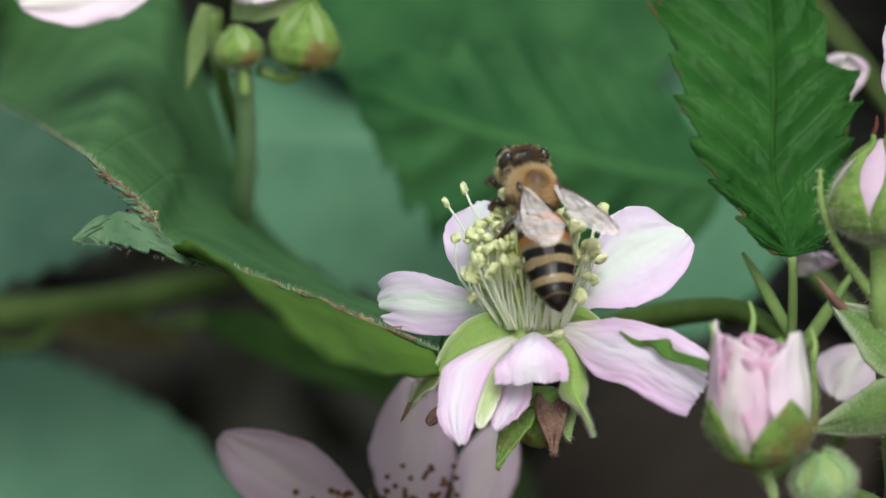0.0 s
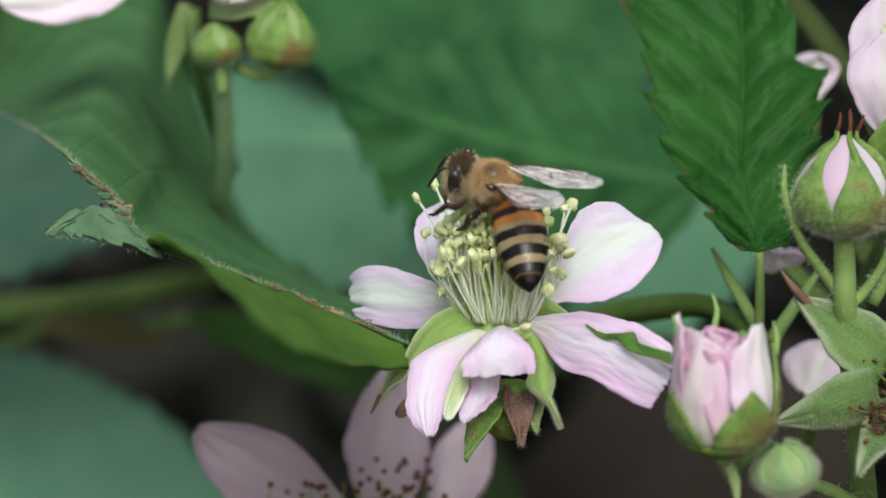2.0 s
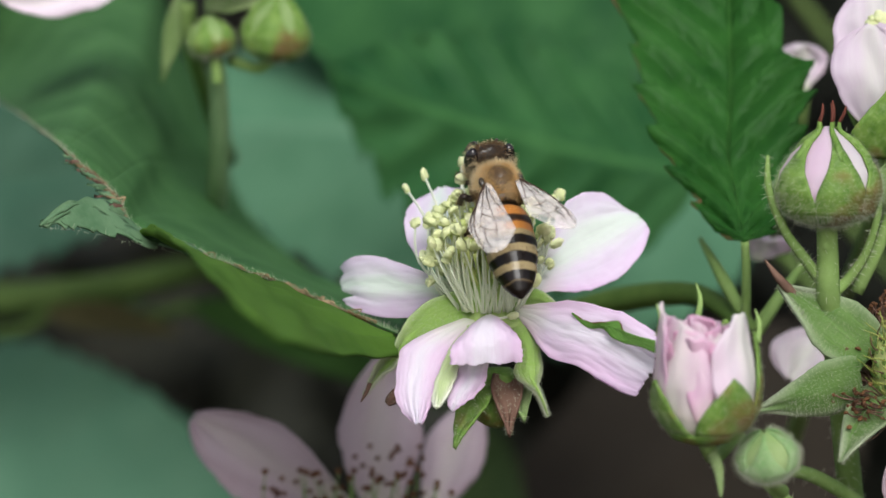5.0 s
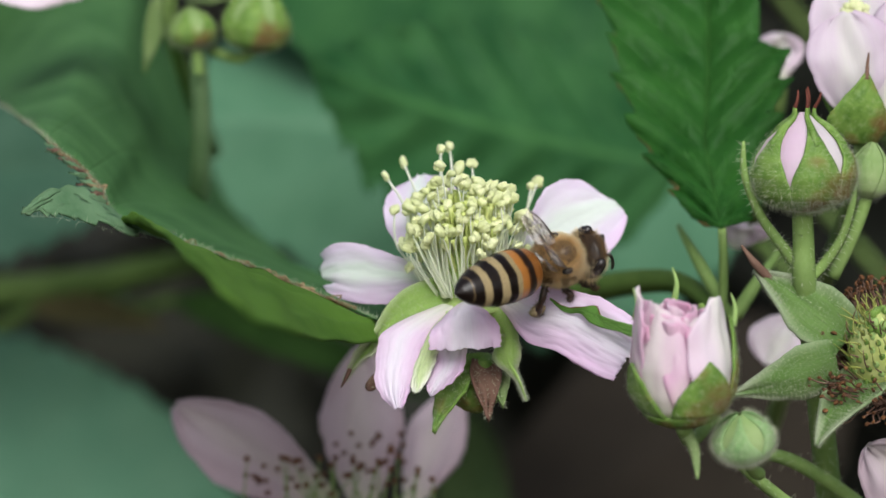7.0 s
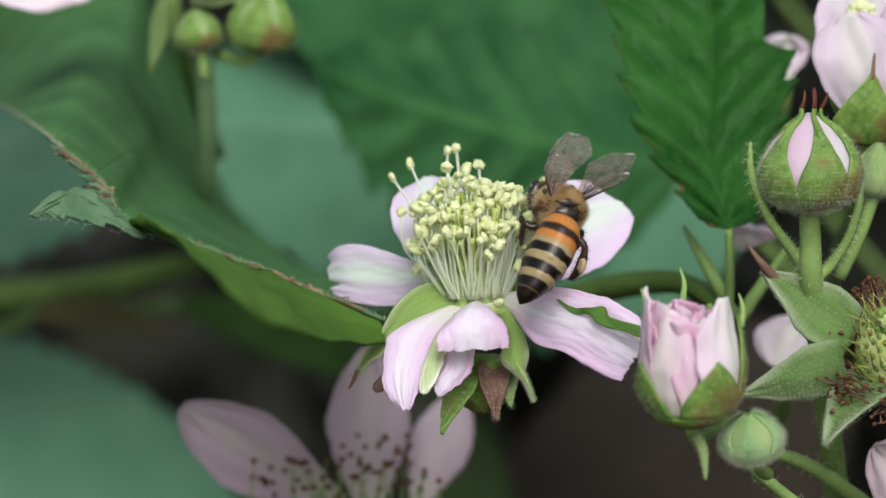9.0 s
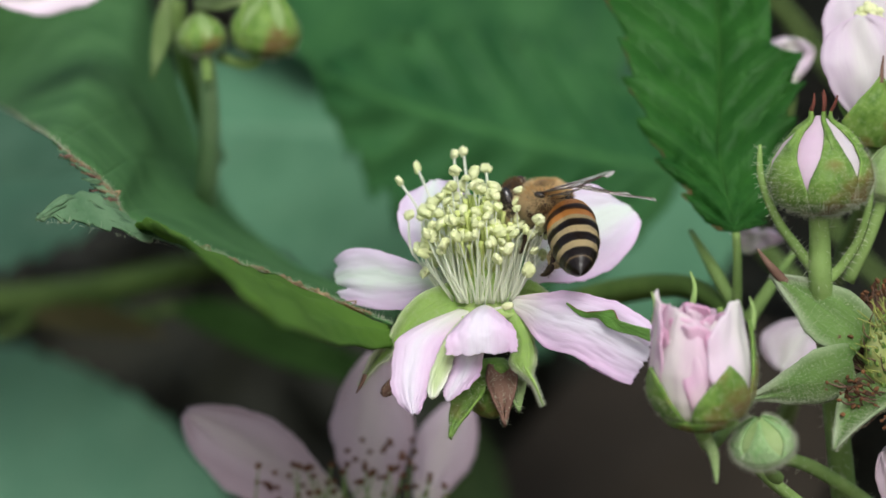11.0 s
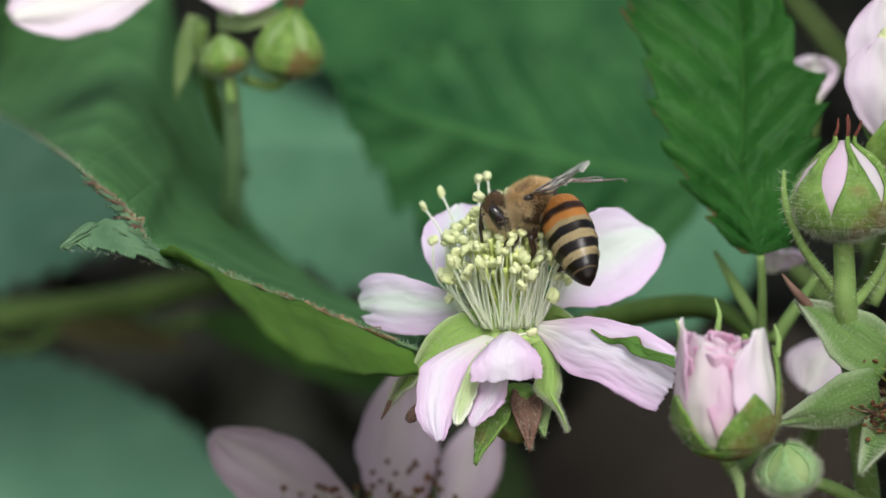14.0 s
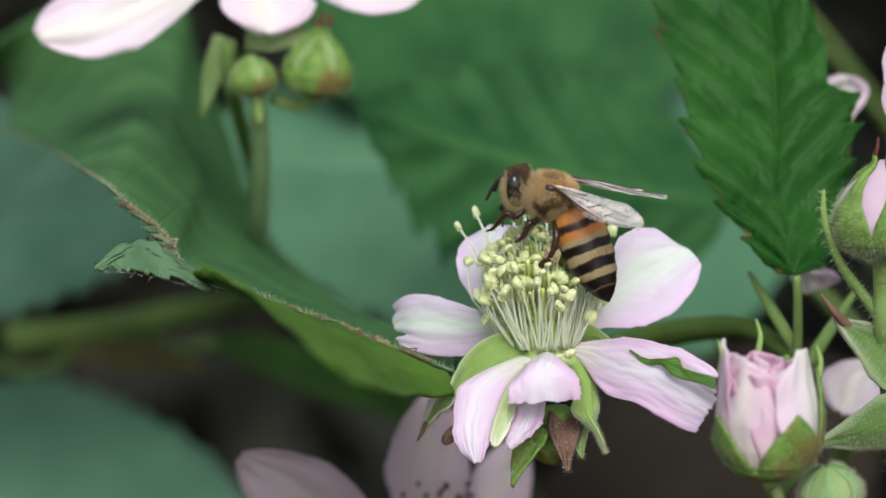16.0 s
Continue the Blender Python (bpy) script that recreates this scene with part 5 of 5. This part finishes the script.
POLLEN = mottled("pollen_load", (0.45, 0.36, 0.2), (0.6, 0.5, 0.3), 900, 0.85, 0.1, 1.0, 0.0003)


def abdomen_material():
    """Orange in front, then black rings with tan felt bands."""
    m, nodes, links, b = material("abdomen", 0.4, 0.3)
    u = uv_parts(nodes, links)[0]
    n = noise_node(nodes, links, 600.0, 3.0)
    w = math_node(nodes, links, "ADD", u, math_node(nodes, links, "MULTIPLY", math_node(nodes, links, "SUBTRACT", n, 0.5), 0.07))
    orange, tan, black = (0.4, 0.16, 0.035), (0.29, 0.225, 0.115), (0.007, 0.004, 0.003)
    brown = (0.1, 0.04, 0.015)
    c = ramp_node(nodes, links, w, [(0.0, (0.02, 0.01, 0.005)), (0.035, brown), (0.06, orange), (0.165, orange), (0.18, brown), (0.195, (0.02, 0.01, 0.006)), (0.23, (0.02, 0.01, 0.006)), (0.245, brown), (0.262, orange), (0.33, orange), (0.35, tan), (0.388, tan), (0.405, black), (0.48, black),
                                    (0.495, tan), (0.565, tan), (0.58, black), (0.665, black), (0.682, tan), (0.74, tan), (0.755, black), (0.84, black), (0.85, (0.1, 0.07, 0.035)), (0.865, black)])
    links.new(c, b.inputs["Base Color"])
    r = ramp_node(nodes, links, w, [(0.5, (0.3, 0.3, 0.3)), (0.52, (0.8, 0.8, 0.8)), (0.57, (0.8, 0.8, 0.8)), (0.59, (0.28, 0.28, 0.28))])
    links.new(r, b.inputs["Roughness"])
    bump_node(nodes, links, b, noise_node(nodes, links, 2500.0, 2.0), 0.35, 0.00006)
    return m


def wing_material():
    m, nodes, links, b = material("wing_membrane", 0.16, 0.7)
    # Whitish base, mixed in by noise below, puts part of the sheen into colour.
    b.inputs["Base Color"].default_value = (0.9, 0.86, 0.83, 1)
    tr = nodes.new("ShaderNodeBsdfTransparent")
    tr.inputs["Color"].default_value = (0.96, 0.93, 0.9, 1)
    mx = nodes.new("ShaderNodeMixShader")
    n = noise_node(nodes, links, 700.0, 3.0)
    links.new(math_node(nodes, links, "ADD", math_node(nodes, links, "MULTIPLY", math_node(nodes, links, "POWER", n, 2.0), 0.7), 0.12), mx.inputs[0])
    links.new(tr.outputs[0], mx.inputs[1])
    links.new(b.outputs[0], mx.inputs[2])
    links.new(mx.outputs[0], nodes["Material Output"].inputs["Surface"])
    bump_node(nodes, links, b, n, 0.4, 0.0002)
    return m


ABDOMEN = abdomen_material()
WING = wing_material()
VEIN = chitin("wing_vein", (0.025, 0.012, 0.006), (0.07, 0.032, 0.015))


def build_bee():
    bee = new("honey_bee")
    bee.empty_display_size = 0.003
    bee["mm_x"] = bee["mm_y"] = bee["mm_z"] = 0.0
    tagged(bee, "honey bee with banded orange and black abdomen and golden furry thorax", "bee")

    # thorax with its coat
    bm = blob((0, 0, 0), (1.8, 1.62, 1.58), None, 0.06, 1.5, sub=4)
    rt = roots_on(bm, 20000, 3)
    thorax = part("thorax", bm, THORAX, bee)
    part("waist", blob((-1.45, 0, -0.1), (0.55, 1.0, 0.85), None, 0.1, 2.0, sub=3), CHITIN, thorax, "dark narrow waist")
    bald = lambda p: p.z > 0.8 and ((p.x - 0.25) / 0.8) ** 2 + (p.y / 0.85) ** 2 < 1.0
    rnd = random.Random(12)
    cloth = {"gold": [], "pale": [], "short": [], "dark": []}
    for p, d in rt:
        if bald(p):
            if rnd.random() < 0.9:
                cloth["short"].append((p, d + Vector((-1.2, 0, 0))))
        elif p.x < -1.5 and p.z > -0.6 and abs(p.y) < 1.0:
            continue
        elif p.z + rnd.uniform(-0.5, 0.5) > 0.35 and p.x + rnd.uniform(-0.3, 0.3) < 1.2:
            cloth["gold"].append((p, d + Vector((-0.3, 0, 0))))
        else:
            cloth["dark" if p.x < 0.7 and noise.noise(p * 1.1 + Vector((4, 0, 1))) > 0.12 and abs(p.y) > 0.8 else "pale"].append((p, d))
    part("fur", hairs(bmesh.new(), cloth["gold"], 0.46, 0.01, 0, 5, 0.45), FUR_GOLD, thorax, "golden fur", kind="stuff")
    part("fur_below", hairs(bmesh.new(), cloth["pale"], 0.56, 0.011, 0, 6, 0.4), FUR_PALE, thorax, "pale fur", kind="stuff")
    part("flank_fur", hairs(bmesh.new(), cloth["dark"], 0.45, 0.015, 0, 8, 0.4), FUR_BROWN, thorax, "dark brown flank fur", kind="stuff")
    part("worn_fur", hairs(bmesh.new(), cloth["short"], 0.34, 0.009, 0, 7, 0.5), FUR_WORN, thorax, "short worn fur", kind="stuff")
    part("back_plate", blob((0.2, 0, 0.42), (1.1, 1.05, 1.25), None, 0.04, 1.5, sub=3), THORAX, thorax, "smooth worn brown back")
    bm = blob((-1.25, 0, 0.85), (0.5, 1.0, 0.45), None, 0.05, 2.0, sub=3)
    rt = roots_on(bm, 1500, 13)
    scutellum = part("scutellum", bm, CHITIN, thorax)
    part("fur", hairs(bmesh.new(), [(p, d + Vector((-0.4, 0, 0.1))) for p, d in rt if p.z > 0.95 and p.x > -1.6], 0.3, 0.015, 0, 14, 0.4), FUR_GOLD, scutellum, "golden fur", kind="stuff")

    # head
    bm = blob((2.4, 0, -0.3), (0.85, 1.72, 1.55), Matrix.Rotation(radians(18), 3, "Y"), 0.04, 2.0, sub=4)
    rt = roots_on(bm, 4200, 8)
    head = part("head", bm, CHITIN, bee)
    part("fur", hairs(bmesh.new(), [(p, d) for p, d in rt if abs(p.y) < 1.45 and p.x > 2.1 and p.z < 0.45], 0.6, 0.016, 0, 9, 0.4), FUR_PALE, head, "pale face fur", kind="stuff")
    part("crown_fur", hairs(bmesh.new(), [(p, d) for p, d in rt if p.z > 0.3], 0.4, 0.014, 0, 10, 0.4), FUR_BROWN, head, "brown crown fur", kind="stuff")
    part("nape_fur", hairs(bmesh.new(), [(p, d + Vector((-0.3, 0, 0))) for p, d in rt if p.x < 2.5 and (abs(p.y) > 1.1 or p.z < 0.5)], 0.6, 0.015, 0, 19, 0.4), FUR_PALE, head, "pale fringe behind the eyes", kind="stuff")
    for s in (1, -1):
        part("wing_root", blob((-0.05, s * 1.45, 1.1), (0.42, 0.24, 0.24), None, 0.1, 2.0, sub=3), CHITIN, thorax, "dark knob where the wing joins")
        part("compound_eye", blob((2.42, s * 1.38, -0.02), (0.6, 0.56, 1.25), Matrix.Rotation(radians(18), 3, "Y"), sub=3), EYE, head, "glossy black compound eye")
        part("antenna", tube([(3.05, s * 0.35, -0.1), (3.5, s * 0.7, 0.4), (3.75, s * 0.85, 0.4), (4.1, s * 1.0, -0.5), (4.3, s * 1.0, -1.6)], [0.1, 0.11, 0.13, 0.13, 0.12], 7), CHITIN, head)
    part("mandible", tube([(3.0, 0.3, -1.8), (3.2, 0.1, -2.2), (3.1, -0.3, -2.1)], [0.25, 0.25, 0.12], 7), LEG, head)
    part("tongue", tube([(2.9, 0, -1.9), (3.0, 0, -2.7), (2.8, 0, -3.6)], [0.22, 0.16, 0.06], 7), LEG, head)

    # abdomen on its hinge
    L, R = 7.6, 1.92
    prof = [(0.0, 0.25), (0.025, 0.52), (0.08, 0.8), (0.2, 0.96), (0.38, 1.0), (0.55, 0.95), (0.7, 0.8), (0.83, 0.6), (0.93, 0.34), (1.0, 0.03)]
    hs, rs = [p[0] for p in prof], [p[1] for p in prof]
    cuts = [0.0, 0.22, 0.42, 0.585, 0.75, 0.865, 1.0]

    def ring(lo, hi):
        def at(u, v):
            h = lo + (hi - lo + (0.025 if hi < 1 else 0)) * u
            t = 2 * math.pi * v
            r = float(np.interp(h, hs, rs)) * R * (0.985 + 0.035 * u)
            return Vector((-h * L, r * math.sin(t), r * 0.85 * math.cos(t) - 0.25 * math.sin(math.pi * h)))
        bm = grid(at, 10, 36)
        uv = bm.loops.layers.uv.verify()
        for f in bm.faces:
            for lp in f.loops:
                lp[uv].uv = (-lp.vert.co.x / L, lp[uv].uv.y)
        return bm

    abdomen = part("abdomen", ring(cuts[0], cuts[1]), ABDOMEN, bee, "orange and black ringed abdomen")
    for k in range(1, 6):
        bm = ring(cuts[k], cuts[k + 1])
        rt = [(p, d) for p, d in roots_on(bm, 2600, k + 30)]
        part("segment", bm, ABDOMEN, abdomen)
        lo, hi = ((0.0, 0.0), (0.345, 0.385), (0.505, 0.56), (0.69, 0.735), (2, 2), (2, 2))[k]
        band = [(p, Vector((-1.0, 0, 0)) + d * 0.35) for p, d in rt if lo < -p.x / L < hi]
        if band:
            part("felt_band", hairs(bmesh.new(), band, 0.22, 0.014, 0, k, 0.3), FELT, abdomen, "tan felt band", kind="stuff")
    part("front_fur", hairs(bmesh.new(), [(p, d + Vector((-0.6, 0, 0))) for p, d in roots_on(ring(0.02, 0.14), 500, 77)], 0.5, 0.018, 0, 7, 0.3), FUR_GOLD, abdomen, "golden fur", kind="stuff")

    # wings, each about its own hinge, drawn as if straight back
    def wing(s, fore):
        long, wide = (7.8, 3.2) if fore else (5.5, 2.2)

        def at(u, v):
            lead = 0.04 * math.sin(math.pi * u) * long - 0.3 * wide * max(0.0, (u - 0.6) / 0.4) ** 2.5
            chord = wide * (0.1 + 0.9 * min(1.0, u / 0.62) ** 0.9) * math.sqrt(max(0.003, 1 - max(0.0, (u - 0.5) / 0.5) ** 2.3))
            lift = 0.12 * math.sin(u * 7 + v * 2) * u - 0.25 * v * u + 0.05 * math.sin(v * 14 + u * 3) * math.sin(math.pi * u)
            return Vector((-u * long, -s * (v * chord - lead), lift))
        ob = part("forewing" if fore else "hindwing", grid(at, 40, 12), WING, bee, "clear brown-tinted wing", thick=0.015)
        lines = [[(0, 0.02), (0.5, 0.02), (0.98, 0.15)], [(0, 0.1), (0.35, 0.22), (0.7, 0.18)], [(0.05, 0.3), (0.4, 0.5), (0.8, 0.62)], [(0.1, 0.5), (0.3, 0.8), (0.45, 0.97)], [(0.45, 0.2), (0.5, 0.5), (0.48, 0.75)], [(0.62, 0.17), (0.68, 0.4), (0.66, 0.6)], [(0.66, 0.3), (0.85, 0.35), (0.95, 0.5)]]
        for ln in lines[: 7 if fore else 4]:
            pts = [at(*q) + Vector((0, 0, 0.015)) for q in (ln[0], ((ln[0][0] + ln[1][0]) / 2, (ln[0][1] + ln[1][1]) / 2), ln[1], ((ln[2][0] + ln[1][0]) / 2, (ln[2][1] + ln[1][1]) / 2), ln[2])]
            part("vein", tube(pts, [0.085, 0.06, 0.03] if ln is lines[0] else [0.045, 0.03, 0.02], 5, 8), VEIN, ob)
        return ob

    wings = [(wing(s, fore), s, fore) for s in (1, -1) for fore in (True, False)]

    # legs: thigh, shin and foot in one bent piece each
    def leg(s, pts, radii, name, load=False):
        pts = [(x, s * y, z) for x, y, z in pts]
        bm = tube(pts, [r * 0.78 for r in radii], 8, 22)
        rt = roots_on(bm, 260, 5)
        ob = part(name, bm, LEG, bee)
        part("bristles", hairs(bmesh.new(), rt, 0.3, 0.012, 0, 4, 0.3), FUR_BROWN, ob, kind="stuff")
        if load:
            part("pollen_basket", blob(pts[3], (0.62, 0.32, 0.75), None, 0.2, 2.0, sub=3), POLLEN, ob, "small pale pollen load")

    for s in (1, -1):
        leg(s, [(1.3, 0.7, -1.2), (1.9, 1.5, -1.9), (2.4, 1.9, -1.7), (2.9, 1.7, -2.7), (3.2, 1.5, -3.4), (3.6, 1.4, -3.7)], [0.3, 0.32, 0.26, 0.25, 0.15, 0.08], "foreleg")
        leg(s, [(0.2, 0.9, -1.4), (0.4, 1.7, -1.8), (0.6, 2.2, -1.7), (0.7, 2.2, -2.7), (1.0, 2.0, -3.3), (1.3, 1.9, -3.6)], [0.3, 0.34, 0.28, 0.28, 0.16, 0.08], "middle_leg")
        leg(s, [(-0.9, 0.7, -1.3), (-1.4, 1.7, -1.9), (-1.6, 2.0, -2.4), (-1.6, 2.0, -3.5), (-1.3, 1.9, -4.2), (-0.9, 1.8, -4.8), (-0.4, 1.7, -5.1)], [0.3, 0.36, 0.3, 0.5, 0.4, 0.3, 0.08], "hind_leg", True)
    return bee, abdomen, wings


BEE, BEE_ABDOMEN, BEE_WINGS = build_bee()
WAIST = Vector((-1.6, 0, -0.1))

# seconds; the thorax in the spray's millimetres; the ways of its head, its back and its abdomen's tip
BEE_ROWS = [
    (0, (1.77, -3.50, 6.16), (-0.28, 0.46, 0.84), (0.26, -0.80, 0.53), (0.18, -0.34, -0.93)),
    (0.5, (1.91, -3.50, 6.15), (-0.28, 0.48, 0.83), (0.24, -0.81, 0.54), (0.17, -0.40, -0.90)),
    (1, (1.20, -3.50, 6.33), (-0.37, 0.49, 0.79), (0.20, -0.78, 0.59), (0.32, -0.44, -0.84)),
    (1.5, (0.80, -3.50, 6.44), (-0.59, 0.26, 0.76), (0.24, -0.84, 0.48), (0.31, -0.49, -0.81)),
    (2, (1.16, -4.80, 6.23), (-0.92, 0.10, 0.39), (0.22, -0.68, 0.70), (0.15, -0.40, -0.90)),
    (2.5, (-0.28, -4.79, 5.46), (-0.99, 0.14, 0.08), (-0.01, -0.58, 0.81), (0.42, -0.52, -0.74)),
    (3, (-0.23, -4.86, 6.03), (-0.97, -0.13, 0.20), (0.24, -0.67, 0.71), (0.52, -0.30, -0.80)),
    (3.5, (1.31, -3.50, 5.70), (-0.49, 0.41, 0.77), (0.25, -0.78, 0.58), (0.32, -0.37, -0.87)),
    (4, (1.37, -3.50, 5.78), (-0.44, 0.42, 0.79), (0.27, -0.78, 0.56), (0.33, -0.44, -0.83)),
    (5.2, (2.59, -4.50, 5.41), (-0.22, 0.45, 0.83), (0.15, -0.83, 0.52), (0.14, -0.45, -0.86)),
    (6.3, (3.82, -5.50, 5.04), (-0.01, 0.48, 0.88), (0.03, -0.88, 0.48), (-0.05, -0.46, -0.89)),
    (6.5, (5.86, -5.50, 3.40), (0.27, 0.51, 0.82), (-0.11, -0.83, 0.55), (-0.24, -0.48, -0.84)),
    (6.7, (6.57, -5.50, 2.62), (0.45, 0.37, 0.81), (-0.23, -0.83, 0.50), (-0.41, -0.50, -0.76)),
    (7, (8.30, -7.50, -0.80), (0.92, 0.31, 0.23), (0.18, -0.88, 0.45), (-0.79, -0.56, -0.26)),
    (7.2, (6.47, -8.48, -2.06), (0.85, 0.15, -0.51), (0.23, -0.97, 0.09), (-0.75, -0.66, 0.09)),
    (7.5, (6.81, -9.48, -5.27), (0.89, 0.30, -0.35), (0.33, -0.95, 0.02), (-0.69, -0.59, 0.42)),
    (7.7, (7.89, -9.52, -3.08), (0.81, 0.25, 0.53), (0.06, -0.93, 0.36), (-0.91, -0.37, -0.17)),
    (8, (8.32, -7.56, 0.13), (0.33, 0.40, 0.86), (0.28, -0.91, 0.31), (-0.73, -0.20, -0.65)),
    (8.2, (8.29, -6.54, 1.27), (0.34, 0.35, 0.88), (0.38, -0.90, 0.21), (-0.81, -0.26, -0.52)),
    (9.2, (7.78, -5.47, 3.13), (-0.35, 0.85, 0.20), (0.20, -0.30, 0.90), (-0.30, -0.35, -0.88)),
    (10.3, (6.08, -2.40, 3.79), (-0.97, 0.19, 0.16), (0.13, -0.16, 0.98), (0.06, -0.53, -0.85)),
    (11, (6.45, -2.38, 3.76), (-0.91, 0.39, 0.17), (0.01, -0.37, 0.93), (0.10, -0.75, -0.65)),
    (11.5, (5.32, -2.40, 5.26), (-0.97, 0.15, 0.19), (0.10, -0.46, 0.88), (0.01, -0.55, -0.84)),
    (12, (3.95, -2.41, 5.03), (-1.00, 0.04, 0.02), (0.01, -0.34, 0.94), (0.22, -0.57, -0.79)),
    (12.5, (3.85, -2.42, 5.26), (-0.98, 0.07, -0.17), (-0.19, -0.21, 0.96), (0.37, -0.49, -0.79)),
    (13, (3.90, -3.42, 5.52), (-0.95, 0.05, -0.30), (-0.30, -0.34, 0.89), (0.35, -0.47, -0.81)),
    (13.5, (3.85, -3.41, 5.50), (-0.94, 0.10, -0.34), (-0.35, -0.34, 0.87), (0.26, -0.43, -0.86)),
    (14, (3.65, -3.41, 5.63), (-0.96, 0.15, -0.25), (-0.29, -0.39, 0.87), (0.32, -0.43, -0.84)),
    (14.5, (4.34, -4.30, 6.54), (-0.98, 0.10, 0.16), (0.08, -0.54, 0.84), (0.20, -0.63, -0.75)),
    (15, (3.55, -4.29, 6.97), (-0.96, 0.28, 0.06), (-0.05, -0.36, 0.93), (0.12, -0.40, -0.91)),
    (15.5, (1.48, -4.33, 7.15), (-0.97, 0.19, 0.18), (0.05, -0.53, 0.85), (0.47, -0.11, -0.87)),
    (15.8, (1.30, -4.34, 7.83), (-0.99, -0.00, 0.15), (0.14, -0.48, 0.86), (0.50, 0.00, -0.87)),
    (16, (2.26, -4.31, 7.63), (-0.92, 0.19, 0.34), (0.24, -0.39, 0.89), (0.35, -0.04, -0.94)),
]


def axes(x, z):
    """A turn whose x axis is x and whose z axis is near z."""
    x = Vector(x).normalized()
    z = Vector(z)
    z = (z - x * z.dot(x)).normalized()
    return Matrix((x, z.cross(x), z)).transposed()


# seconds; how far the left wing stands out and slopes down to the rear, in degrees, then the right wing
WING_ROWS = [
    (0, 24, -24, 21, -27),
    (0.5, 15, -18, 24, -21),
    (1, 18, -21, 27, -30),
    (1.5, 33, -33, 15, -30),
    (2, 51, -30, 0, -21),
    (2.5, 39, -27, 9, -18),
    (3, 60, -21, 3, -9),
    (3.5, 36, -24, 15, -33),
    (4, 27, -15, 21, -30),
    (6.3, 21, -30, 24, -24),
    (6.5, 12, -33, 27, -6),
    (6.7, 6, -33, 36, -12),
    (7, 10, -60, 25, -60),
    (7.2, 45, -48, 20, -58),
    (7.5, 34, -48, 30, -50),
    (7.7, 12, -58, 45, -46),
    (8, 6, -58, 20, -46),
    (8.2, 6, -58, 20, -50),
    (10.3, 48, -18, 33, 0),
    (11, 36, -24, 42, 15),
    (11.5, 42, -9, 15, 12),
    (12, 57, -15, 12, 3),
    (12.5, 63, -12, 33, 9),
    (13, 63, -21, 30, 21),
    (13.5, 54, -21, 27, 21),
    (14, 57, -21, 36, 27),
    (14.5, 57, -30, 27, 18),
    (15, 54, -18, 39, 9),
    (15.5, 30, -15, 33, 3),
    (15.8, 45, 0, 6, 6),
    (16, 30, 0, 18, -3),
]


def motions():
    body, tail = [], []
    for t, at, ahead, back, hind in BEE_ROWS:
        turn = axes(ahead, back)
        body.append((t, SPRAY @ Matrix.Translation(Vector(at) * MM) @ turn.to_4x4()))
        inner = turn.transposed() @ axes(-Vector(hind), Vector(back) + 0.6 * Vector(ahead))
        tail.append((t, Matrix.Translation(WAIST * MM) @ inner.to_4x4()))
    walk(BEE, body)
    walk(BEE_ABDOMEN, tail)
    for ob, s, fore in BEE_WINGS:
        rows = []
        for t, left, left_slope, right, right_slope in WING_ROWS:
            out, slope = (left, left_slope) if s > 0 else (right, right_slope)
            out += 0 if fore else 12
            hinge = Vector((-0.1, s * 1.25, 1.2) if fore else (-0.8, s * 1.2, 1.0)) * MM
            rows.append((t, Matrix.Translation(hinge) @ pose(0, 0, 0, 0, 0, -s * out) @ pose(0, 0, 0, s * -16, -slope, 0)))
        walk(ob, rows)


motions()
